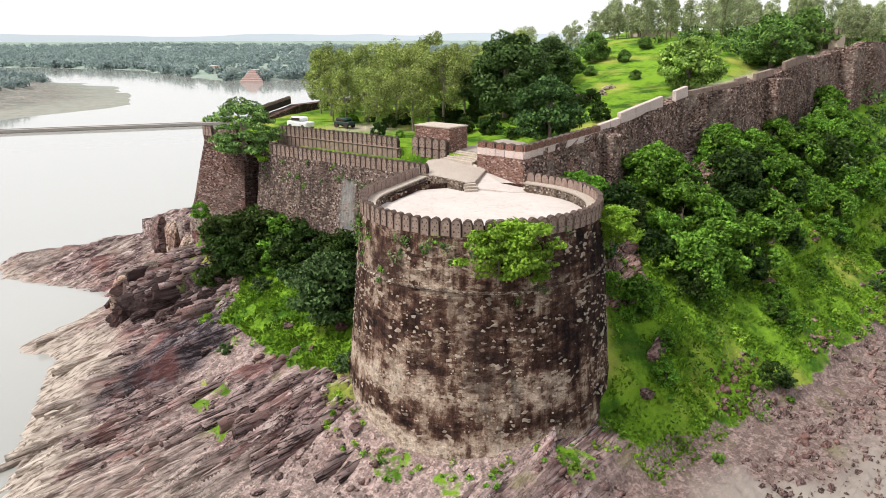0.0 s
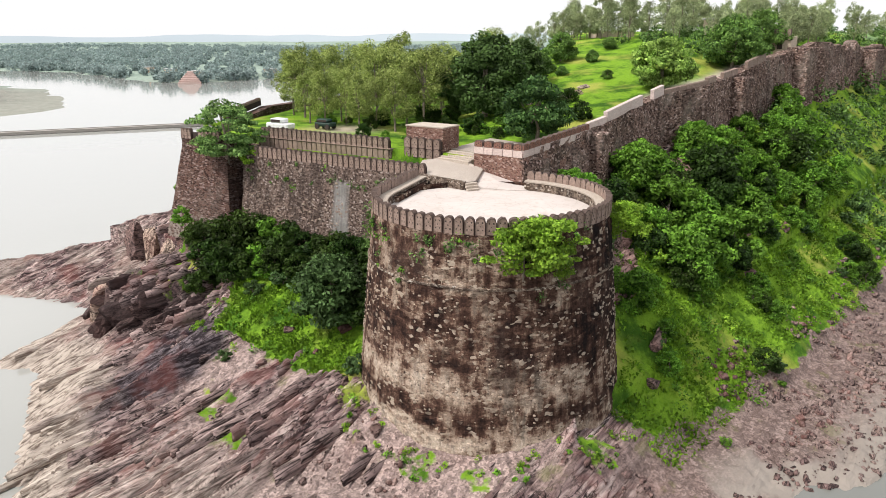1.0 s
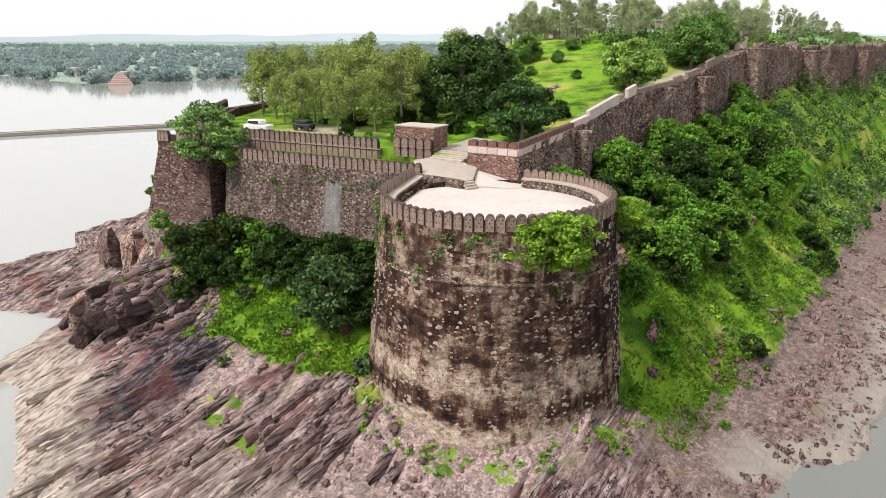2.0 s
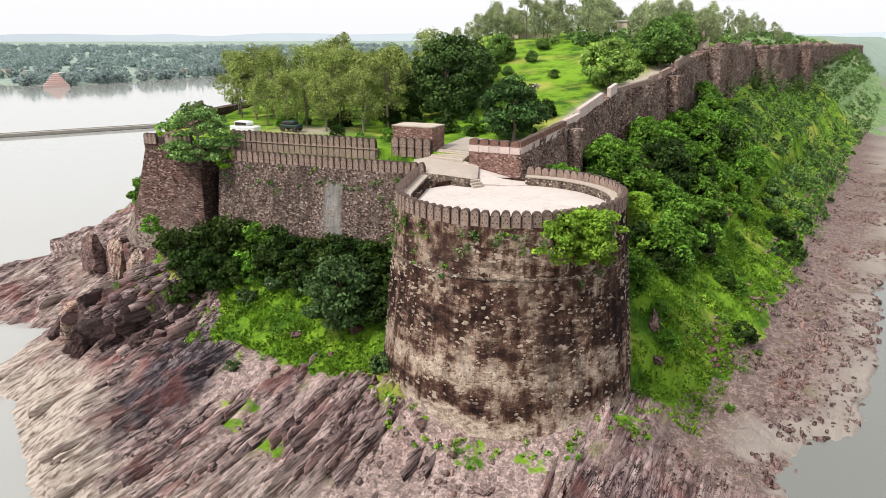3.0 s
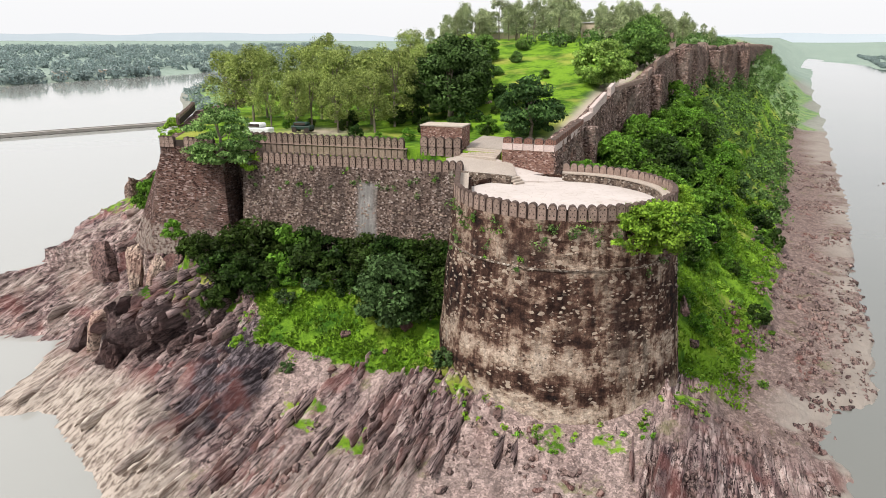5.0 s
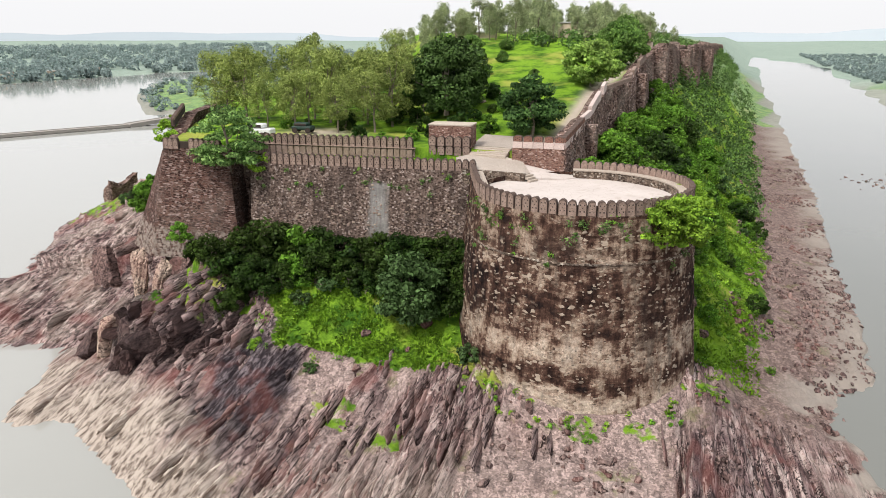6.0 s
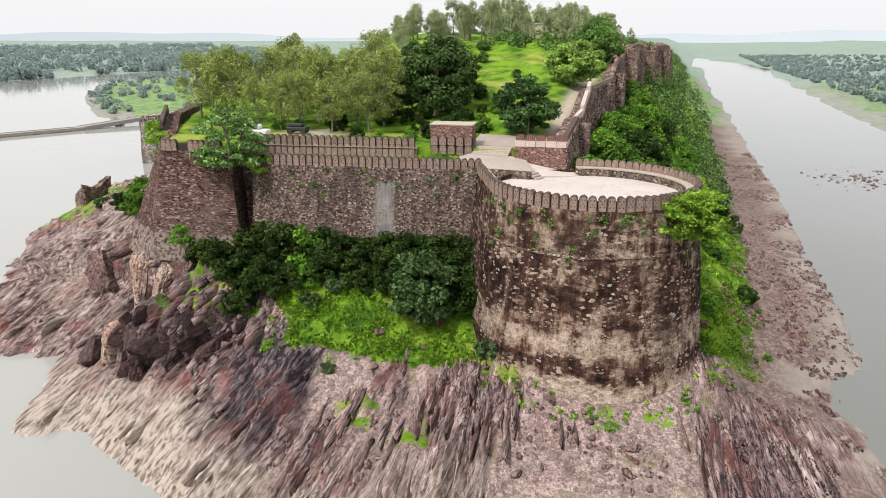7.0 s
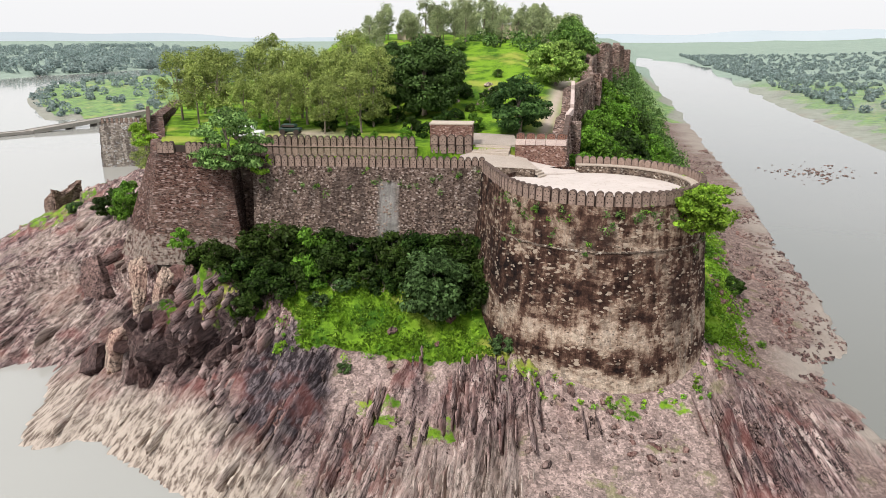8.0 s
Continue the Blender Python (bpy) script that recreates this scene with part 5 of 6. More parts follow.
def boulder(name, label, x, y, z, size, mat, seed, rot=50, tilt=0, cuts=7):
    """Craggy block: a sphere cut by planes and roughened along its beds."""
    rnd = random.Random(seed)
    bm = bmesh.new()
    bmesh.ops.create_icosphere(bm, subdivisions=4, radius=1.0)
    planes = [(Vector((rnd.gauss(0, 1), rnd.gauss(0, 1), rnd.gauss(0, 0.8))).normalized(), rnd.uniform(0.42, 0.72)) for _ in range(cuts + 4)]
    for v in bm.verts:
        for nrm, d in planes:
            over = v.co.dot(nrm) - d
            if over > 0:
                v.co -= nrm * over * 0.97
        n1 = noise.fractal(v.co * 1.6 + Vector((seed, 0, 0)), 0.8, 2.1, 4)
        n2 = noise.noise((v.co.x * 0.8 + seed, v.co.y * 6, v.co.z * 1.5))
        n3 = noise.noise((v.co.x * 2.5 + seed, v.co.y * 15, v.co.z * 4))
        v.co += v.co.normalized() * (0.07 * n1 + 0.12 * n2 + 0.07 * n3)
        v.co = Vector((v.co.x * size[0] / 2, v.co.y * size[1] / 2, v.co.z * size[2] / 2))
    me = bpy.data.meshes.new(name)
    bm.to_mesh(me)
    bm.free()
    me.materials.append(mat)
    ob = tagged(new(name, me), label, "rock")
    ob.matrix_basis = pose(x, y, z, tilt, rnd.uniform(-8, 8), rot)
    return ob


tower_stones()
curtain_stones()
strike_ribs()
loose_stones()
boulder("boulder", "big tan weathered boulder at the edge of the rock knoll", -36.4, 76.0, 2.0, (5.0, 3.6, 5.4), BOULDER_PALE, 1, 60, 10)
boulder("boulder", "dark broken rock ledge of the knoll", -33.0, 72.2, 1.6, (7.0, 3.6, 4.6), BOULDER_DARK, 2, 20, 0)
boulder("boulder", "dark broken rock ledge of the knoll", -27.2, 70.6, 1.7, (7.5, 3.4, 4.2), BOULDER_DARK, 3, 35, 0)
boulder("boulder", "dark purple rock block beside the inlet", -38.6, 77.4, 0.4, (5.0, 3.4, 3.6), BOULDER_DARK, 4, 50, 0)
boulder("rock_mass", "broad reddish rock mass that carries the bastion", -27.0, 82.0, 5.2, (13.5, 7.0, 8.0), BOULDER, 14, -34, 0, 9)
boulder("rock_slab", "tall upright tan rock slab under the bastion", -33.2, 82.0, 6.2, (2.8, 2.4, 8.6), BOULDER_PALE, 5, 30, 8, 9)
boulder("rock_slab", "tall upright tan rock slab under the bastion", -31.3, 80.6, 5.2, (2.6, 2.4, 7.0), BOULDER_PALE, 6, 60, 12, 9)
boulder("rock_slab", "reddish upright rock slab under the bastion", -29.2, 79.2, 5.2, (3.2, 2.4, 6.0), BOULDER, 7, 40, 6, 9)
boulder("rock_slab", "reddish upright rock slab under the bastion", -26.4, 77.4, 5.0, (3.6, 2.6, 5.6), BOULDER, 8, 40, 6, 9)
boulder("boulder", "rounded rock mass over a dark hollow", -36.6, 86.4, 6.0, (4.0, 4.6, 5.6), BOULDER, 9, 55, -8)
for x, y, f, sd0 in ((-14.6, 62.2, 1.1, 20), (-9.6, 60.2, 1.3, 21), (-16.8, 58.8, 0.9, 22), (-9.0, 52.6, 0.9, 23), (-6.4, 46.6, 1.0, 24), (-12.0, 58.6, 0.7, 25)):
    boulder("boulder", "small reddish boulder in the grass", x, y, ground_z(x, y) + 0.15 * f, (1.3 * f, 1.0 * f, 1.2 * f), BOULDER, sd0, 40)
boulder("boulder", "black-brown broken ledge of the knoll", -30.2, 71.2, 1.2, (6.0, 3.0, 3.6), BOULDER_DARK, 61, 30)
boulder("boulder", "black-brown broken ledge of the knoll", -35.4, 73.6, 0.8, (5.0, 3.0, 3.4), BOULDER_DARK, 62, 55)
boulder("boulder", "black-brown broken ledge of the knoll", -24.6, 69.4, 1.6, (5.0, 2.6, 3.0), BOULDER_DARK, 63, 45)

rk = random.Random(64)
for k in range(12):
    a = radians(rk.uniform(165, 350))
    f = rk.uniform(0.55, 1.05)
    x, y = -30.4 + 6.4 * f * math.cos(a), 74.4 + 4.8 * f * math.sin(a)
    f = rk.uniform(1.2, 2.6)
    boulder("boulder", "black-brown block broken from the knoll", x, y, ground_z(x, y) + 0.1 * f, (f * 2.6, f * 0.75, f * 1.25), BOULDER_DARK, 70 + k, rk.gauss(50, 8), rk.uniform(-35, -10))
for x, y, f, sd0 in ((15, 90, 1.6, 100), (17, 92.5, 2.0, 101), (19.5, 94, 1.4, 102), (13, 93.5, 1.2, 103), (21, 97, 1.5, 104), (16.5, 95.5, 1.0, 105)):
    boulder("boulder", "tan rock outcrop on the grassy hill", x, y, ground_z(x, y), (f * 2.0, f * 1.1, f * 0.8), BOULDER_PALE, sd0, 45)


def slope_ribs():
    r = np.random.RandomState(37)
    n = 420
    s, q = r.uniform(-2, 42, n), r.uniform(2.0, 9.5, n)
    x, y = CORNER[0] + s * D[0] + q * N[0], CORNER[1] + s * D[1] + q * N[1]
    ok = fbm(x * 0.2, y * 0.2, 3) > 0.5
    x, y = x[ok], y[ok]
    m = len(x)
    h = terrain(x[:, None], y[:, None])[0][:, 0]
    big = r.rand(m) ** 1.6
    sz = np.stack([1.2 + 3.4 * big, 0.3 + 0.5 * r.rand(m), 0.8 + 1.4 * big], -1)
    turn = turns_of(np.radians(r.normal(-32, 9, m)), np.radians(r.normal(-12, 8, m)), np.radians(r.normal(46, 8, m)))
    tagged(new("slope_ribs", blades_mesh("slope_ribs", np.stack([x, y, h + 0.05], -1), sz, turn, BOULDER_ROSE, 6)), "pinkish rock ribs breaking through the green slope", "rock", kind="stuff")


BOULDER_ROSE = make_beds("rose_brown_slope_rock", (0.16, 0.085, 0.075), (0.46, 0.32, 0.28))
slope_ribs()
# pinkish outcrops on the river slope
for s, q, f, sd0 in ((9, 4.6, 2.2, 30), (12, 5.4, 2.6, 31), (6.5, 6.2, 2.0, 32), (16, 6.5, 2.4, 33), (20, 6.0, 2.0, 34), (4, 7.5, 1.6, 35), (28, 11, 1.8, 36), (13, 12, 1.2, 37), (22, 14, 1.4, 38), (2.0, 13.6, 1.8, 39), (-1.5, 15.0, 1.6, 40), (36, 13, 1.8, 41), (45, 10, 2.0, 42)):
    p = CORNER + s * D + q * N
    boulder("boulder", "pinkish rock outcrop on the green slope", float(p[0]), float(p[1]), ground_z(*p) + 0.1, (f * 1.8, f * 0.9, f * 1.1), BOULDER, sd0, 48, -20)

def shoal_stones():
    r = np.random.RandomState(91)
    n = 150
    x, y = 127 + 6.5 * r.normal(size=n), 106 + 4.5 * r.normal(size=n)
    f = 0.14 + 0.5 * r.rand(n) ** 3
    sz = np.stack([f * 1.6, f, f * 0.6], -1)
    turn = turns_of(r.normal(0, 0.2, n), r.normal(0, 0.2, n), r.uniform(0, 3, n))
    tagged(new("shoal_stones", chunks_mesh("shoal_stones", np.stack([x, y, np.full(n, WATER_Z + 0.02)], -1), sz, turn, SHINGLE, 0.3, 12, 0.2)), "low stones of a shoal breaking the river surface", "stones", kind="stuff")


shoal_stones()
# ---- turret and houses on the hill, ghat and houses on the far bank
TAN = make_plain("tan_plaster", (0.42, 0.33, 0.25), (0.62, 0.52, 0.42), 1.0)
GHAT = make_plain("reddish_ghat_stone", (0.44, 0.31, 0.28), (0.58, 0.44, 0.40), 0.4)
ROOF = make_plain("pale_sheet_roof", (0.45, 0.44, 0.44), (0.62, 0.61, 0.60), 0.6)


def house(x, y, z, w, d, h, rot, label, wall=TAN, roof=ROOF):
    """Small flat-roofed house with door and windows."""
    t = thing("house", label, "house", Matrix.Translation((x, y, z)) @ Matrix.Rotation(radians(rot), 4, "Z"))
    part("wall", box_bm(w, d, h + 1.0, (0, 0, h / 2 - 0.5), 0.08), wall, t)
    part("roof", box_bm(w + 0.5, d + 0.5, 0.25, (0, 0, h + 0.13), 0.04), roof, t)
    part("door", box_bm(0.95, 0.12, 2.0, (0, -d / 2 - 0.03, 1.0), 0.02), DARK, t)
    for sx in (-0.3, 0.3):
        win = part("window", box_bm(0.9, 0.12, 1.0, (sx * w, -d / 2 - 0.03, 1.6), 0.02), DARK, t)
        part("sill", box_bm(1.1, 0.2, 0.08, (sx * w, -d / 2 - 0.08, 1.06), 0.01), wall, win)
    return t


house(60.0, 141.0, 28.6, 7.0, 5.0, 4.6, 20, "tan ruined flat-roofed house among hilltop trees")
house(40.0, 150.0, 27.6, 8.0, 5.0, 3.6, 5, "tan plastered house among hilltop trees")
turret = thing("turret", "small tan square turret on the rampart", "turret")
o = part("masonry", box_bm(3.0, 3.0, 4.6, (0, 0, 0.2), 0.1), TAN, turret)
part("opening", box_bm(0.8, 0.2, 1.4, (-0.2, -1.5, 1.2), 0.02), DARK, turret)
for k in range(3):
    m = part("merlon", MERLONS[k], MERLON, turret)
    m.matrix_basis = Matrix.Translation((-1.0 + k, -1.25, 2.4))
turret.matrix_basis = Matrix.Translation((58.5, 116.0, 27.6)) @ Matrix.Rotation(radians(-45), 4, "Z")
rr = random.Random(8)
for k in range(7):
    x = -210 + 26 * k + rr.uniform(-6, 6)
    y = float(np.interp(x, [-315, -200, -150, -60, 40], [728, 560, 532, 640, 740])) + rr.uniform(30, 60)
    house(x, y, ground_z(x, y), rr.uniform(7, 14), 7, rr.uniform(3, 5), rr.uniform(-20, 20), "pale house on the far river bank")
ghat = thing("ghat_steps", "reddish stepped bathing ghat on the far bank", "steps")
for k in range(7):
    o = part("step", box_bm(26 - 3.2 * k, 9, 2.2, (0, 3.4 * k, -1.4 + 1.5 * k), 0.1), GHAT, ghat)
ghat.matrix_basis = Matrix.Translation((-150, 530, 0.2)) @ Matrix.Rotation(radians(12), 4, "Z") @ Matrix.Diagonal((0.6, 0.7, 0.75, 1))


# ---- two vehicles parked behind the curtain wall
def vehicle(name, label, x, y, rot, paint, size, cab):
    t = thing(name, label, "vehicle", Matrix.Translation((x, y, ground_z(x, y) + 0.05)) @ Matrix.Rotation(radians(rot), 4, "Z"))
    lx, ly, lz = size
    part("body", box_bm(lx, ly, lz * 0.5, (0, 0, 0.35 + lz * 0.25), 0.12), paint, t)
    part("cabin", box_bm(lx * cab, ly * 0.9, lz * 0.45, (-lx * 0.05, 0, 0.35 + lz * 0.7), 0.15), paint, t)
    for side in (-1, 1):
        part("window", box_bm(lx * cab * 0.8, 0.04, lz * 0.26, (-lx * 0.05, side * ly * 0.455, 0.35 + lz * 0.72), 0.01), DARK, t)
    for sx in (-0.32, 0.32):
        for side in (-1, 1):
            bm = bmesh.new()
            bmesh.ops.create_cone(bm, cap_ends=True, segments=14, radius1=0.33, radius2=0.33, depth=0.22, matrix=Matrix.Translation((sx * lx, side * ly * 0.46, 0.33)) @ Matrix.Rotation(math.pi / 2, 4, "X"))
            part("wheel", bm, DARK, t)
    return t


vehicle("car", "white parked car behind the curtain wall", -18.6, 89.4, -36, make_plain("white_car_paint", (0.72, 0.72, 0.72), (0.8, 0.8, 0.8), rough=0.3), (3.6, 1.5, 1.3), 0.55)
vehicle("van", "dark green parked van behind the curtain wall", -13.2, 90.0, -36, make_plain("dark_green_paint", (0.012, 0.035, 0.028), (0.02, 0.05, 0.04), rough=0.5), (2.6, 1.3, 0.95), 0.7)
# ---------------------------------------------------------------- plants
RS = np.random.RandomState(11)


def leaf_quads(centres, normals, size, spread=0.8, aspect=0.55):
    """A leaf for every centre: a folded lozenge turned about its normal."""
    n = len(centres)
    nrm = normals + spread * RS.normal(size=(n, 3))
    nrm /= np.linalg.norm(nrm, axis=1)[:, None] + 1e-9
    t = np.cross(nrm, RS.normal(size=(n, 3)))
    t /= np.linalg.norm(t, axis=1)[:, None] + 1e-9
    b = np.cross(nrm, t)
    s = size * RS.uniform(0.6, 1.35, (n, 1))
    c = np.asarray(centres)
    return np.stack([c - t * s, c - b * s * aspect + nrm * s * 0.18, c + t * s, c + b * s * aspect + nrm * s * 0.18], 1)


def clump_points(n, radii, shell=0.55):
    d = RS.normal(size=(n, 3))
    d /= np.linalg.norm(d, axis=1)[:, None]
    r = RS.uniform(shell ** 3, 1, (n, 1)) ** (1 / 3)
    return d * r * np.asarray(radii), d


def crown_mesh(name, mat, clumps, leaves, width, height, base, leaf=0.2, flat=0.6, seed=0, droop=0.0):
    """Crown of uneven leaf clumps inside a rounded envelope that starts at base."""
    global RS
    RS = np.random.RandomState(seed + 100)
    cs, ns, centres = [], [], []
    for k in range(clumps):
        a, e = RS.uniform(0, 2 * math.pi), RS.uniform(-0.75, 1.0)
        rr = math.sqrt(max(0.0, 1 - e * e)) * RS.uniform(0.55, 1.0)
        rr *= 1 + 0.22 * math.sin(2.3 * a + seed) * math.cos(3.1 * e + seed)
        c = np.array((math.cos(a) * rr * width / 2, math.sin(a) * rr * width / 2, base + (e * 0.5 + 0.5) * height * RS.uniform(0.85, 1.08)))
        size = width * RS.uniform(0.09, 0.2)
        p, d = clump_points(leaves, (size, size, size * flat))
        p[:, 2] -= droop * np.hypot(p[:, 0], p[:, 1]) * 0.6
        cs.append(p + c)
        ns.append(d + np.array((0, 0, 0.6)))
        centres.append(c)
    return quads_mesh(name, leaf_quads(np.concatenate(cs), np.concatenate(ns), leaf), mat), centres


def trunk_mesh(name, height, radius, centres, lean=0.3, seed=0, mat=BARK, limbs=7):
    rnd = random.Random(seed)
    pts = [Vector((0, 0, -0.4)), Vector((rnd.uniform(-lean, lean) * 0.4, rnd.uniform(-lean, lean) * 0.4, height * 0.33)), Vector((rnd.uniform(-lean, lean), rnd.uniform(-lean, lean), height * 0.66)),
           Vector((rnd.uniform(-lean, lean) * 1.4, rnd.uniform(-lean, lean) * 1.4, height))]
    vs, fs = tube(pts, [radius * 1.25, radius, radius * 0.7, radius * 0.3])
    picks = list(centres)
    rnd.shuffle(picks)
    for c in picks[:limbs]:
        t = rnd.uniform(0.3, 0.8)
        i = min(int(t * 3), 2)
        start = pts[i].lerp(pts[i + 1], t * 3 - i)
        end = Vector(c)
        mid = start.lerp(end, 0.5) + Vector((0, 0, -0.1 * (end - start).length))
        v2, f2 = tube([start, mid, end], [radius * 0.45, radius * 0.28, radius * 0.1], 5)
        o = len(vs)
        vs += v2
        fs += [tuple(i + o for i in f) for f in f2]
    return mesh_of(name, vs, fs, mat, True)


def make_tree(kind, label, mat, w, h, base, clumps, leaves, leaf, rad, seed, flat=0.6, droop=0.0, limbs=7):
    """One tree as a thing with a trunk and a crown; returns it for copying."""
    t = thing(kind, label, "tree")
    crown, cen = crown_mesh("crown", mat, clumps, leaves, w, h - base, base, leaf, flat, seed, droop)
    part("trunk", trunk_mesh("trunk", base + (h - base) * 0.75, rad, cen, 0.3, seed, limbs=limbs), BARK, t)
    part("crown", crown, mat, t)
    return t


def make_shrub(label, mat, w, h, clumps, leaves, leaf, seed, flat=0.7):
    t = thing("shrub", label, "shrub")
    crown, cen = crown_mesh("foliage", mat, clumps, leaves, w, h * 0.9, 0.1, leaf, flat, seed)
    part("stem", trunk_mesh("stem", h * 0.5, 0.06, cen, 0.2, seed, limbs=5), BARK, t)
    part("foliage", crown, mat, t)
    return t


def at(x, y, z=None, rot=0.0, sc=1.0, dz=-0.15):
    z = ground_z(x, y) + dz if z is None else z
    return Matrix.Translation((x, y, z)) @ Matrix.Rotation(rot, 4, "Z"), sc


def plant(src, used, x, y, z=None, rot=None, sc=1.0, label="", group="", dz=-0.15):
    """The source itself first, then copies of it."""
    rot = random.uniform(0, 6.28) if rot is None else rot
    m, sc = at(x, y, z, rot, sc, dz)
    if src in used:
        src.scale = (1, 1, 1)
        ob = copy_thing(src, m)
    else:
        used.add(src)
        ob = src
        ob.matrix_basis = m
    ob.scale = (sc, sc, sc * random.uniform(0.92, 1.08))
    tagged(ob, label, "", group)
    return ob


USED = set()
random.seed(5)
# single trees that stand out
big = make_tree("dark_tree", "large dark green broadleaf tree in the fort court", LEAF_TREE, 9.8, 9.8, 0.3, 120, 160, 0.26, 0.35, 1)
plant(big, USED, 7.0, 92.5, 19.6)
small = make_tree("dark_tree", "dense dark spreading tree behind the guard block", LEAF_TREE, 6.6, 5.8, 0.2, 76, 140, 0.2, 0.2, 2, 0.45)
plant(small, USED, 10.6, 76.0, 19.2)
lit = make_tree("light_tree", "light green layered tree beside the rampart path", LEAF_LIGHT, 7.4, 6.0, 0.4, 84, 140, 0.22, 0.22, 3, 0.4)
plant(lit, USED, 29.6, 91.5, 23.4)
rnd_t = make_tree("round_tree", "round dense green tree near the top of the rampart", LEAF_ROUND, 7.6, 6.8, 0.2, 90, 130, 0.22, 0.25, 4)
plant(rnd_t, USED, 45.5, 106.0, 25.6, sc=0.86)
plant(rnd_t, USED, 55.5, 117.5, 27.0, sc=0.95, label="round dark green tree on the hilltop")
LEAF_FAN = make_leaf("pale_green_feathery_leaves", (0.035, 0.10, 0.022), (0.29, 0.46, 0.14))
fan = make_tree("spreading_tree", "flat-crowned spreading tree growing on the corner bastion", LEAF_FAN, 7.2, 6.0, 0.1, 64, 150, 0.17, 0.2, 6, 0.24, 0.3)
for x, y, sc, src in ((13.5, 103, 0.72, big), (17.5, 110, 0.5, rnd_t), (22, 116, 0.6, rnd_t), (20, 106, 0.22, rnd_t), (26, 112, 0.25, rnd_t), (16, 118, 0.55, big), (31, 120, 0.3, rnd_t), (25, 100, 0.2, rnd_t)):
    plant(src, USED, x, y, None, None, sc, label="green broadleaf tree on the grassy hill", group="trees on the grassy hill")
plant(fan, USED, -23.4, 80.9, 16.9)
# gum trees of the court
gums = [make_tree("gum_tree", "slender grey-green gum tree with pale trunk in the court", LEAF_GUM, 6.2, 9.8, 1.8, 46, 150, 0.13, 0.15, 20 + k, 0.8, 0.2, 9) for k in range(4)]
spots = [(-7, 100, 1.0), (-0.8, 92.4, 0.82), (-17.5, 105, 0.88), (-20, 115, 0.95), (-10, 111, 0.95), (-13.5, 93, 0.74), (-9, 89.5, 0.72), (-4.5, 88.5, 0.78), (-12, 101, 0.86), (-3, 96, 0.9),
         (-16, 98, 0.75), (2, 101, 0.95), (-5, 107, 0.98), (-19.5, 108, 0.84), (3, 112, 1.0), (9, 106, 0.85), (-15, 122, 1.0), (-4, 124, 1.05), (5, 122, 0.95), (-7, 93, 0.7), (-11, 96, 0.8), (-1, 104, 0.9), (-8, 105, 0.9), (6, 98, 0.75), (-15, 110, 0.9), (10, 116, 0.85), (-24, 122, 0.9), (12, 126, 0.9), (0, 116, 1.0)]
for k, (x, y, sc) in enumerate(spots):
    plant(gums[k % 4], USED, x, y, None, None, sc * (0.88 + 0.2 * ((k * 7) % 5) / 4), group="gum trees of the court")
thin = [make_tree("thin_gum_tree", "tall thin gum tree with sparse crown on the hilltop", LEAF_THIN, 4.8, 8.6, 1.0, 46, 80, 0.15, 0.12, 30 + k, 0.9, 0.15, 7) for k in range(3)]
for k in range(76):
    x = 10 + 78 * random.random()
    y = 124 + 0.25 * (x - 16) + 28 * random.random()
    plant(thin[k % 3], USED, x, y, None, None, random.uniform(0.5, 0.85), group="thin gum trees on the hilltop")
for k in range(34):
    s, q = 62 + 200 * random.random() ** 1.3, -4 - 34 * random.random()
    p = CORNER + s * D + q * N
    plant(thin[k % 3], USED, float(p[0]), float(p[1]), None, None, random.uniform(0.6, 0.95), label="tree on the hilltop behind the far rampart", group="trees behind the far rampart")
# shrubs
bushes = [make_shrub("leafy green shrub on the slope", LEAF, 3.0, 2.4, 26, 85, 0.14, 40), make_shrub("dark green shrub on the slope", LEAF_DARK, 3.2, 2.8, 26, 85, 0.15, 41),
          make_shrub("fresh yellow-green shrub on the slope", LEAF_BRIGHT, 2.6, 1.8, 22, 80, 0.12, 42), make_shrub("bluish green shrub in the grass", LEAF_BLUE, 2.2, 1.6, 20, 80, 0.12, 43),
          make_shrub("tall leafy green bush on the slope", LEAF, 4.2, 4.0, 40, 90, 0.17, 44), make_shrub("tall dark green bush under the wall", LEAF_DARK, 4.2, 4.0, 40, 90, 0.17, 45)]
hang = [make_shrub("large yellow-green bush growing out of the tower rim", LEAF_BRIGHT, 4.8, 3.8, 36, 110, 0.14, 60 + k, 0.4) for k in range(2)]
rs = random.Random(21)
done = 0
while done < 195:
    s, q = rs.uniform(-8, 64), 1.0 + 20 * rs.random() ** 1.2
    p = CORNER + s * D + q * N
    if math.hypot(p[0] - TC[0], p[1] - TC[1]) < TR + 2.2 or (s < 0 and q < 4) or slope_q(s, q) > 18.2:
        continue
    dens = noise.noise((p[0] * 0.16, p[1] * 0.16, 3.0))
    if dens < -0.02 + 0.16 * (q > 14):
        continue
    kind = rs.choices(range(5), (5, 1.7, 2.6, 1.6, 3.4 if q < 12 else 0.5))[0]
    plant(bushes[kind], USED, float(p[0]), float(p[1]), None, None, rs.uniform(0.5, 1.35) * (0.7 if q > 13 else 1.0), group="shrubs on the river slope")
    done += 1
for k in range(30):
    s, q = rs.uniform(2, 66), rs.uniform(1.6, 12.5)
    p = CORNER + s * D + q * N
    plant(bushes[4 if k % 3 else 5], USED, float(p[0]), float(p[1]), None, None, rs.uniform(0.85, 1.5), label="tall leafy bush on the river slope", group="tall bushes on the river slope")
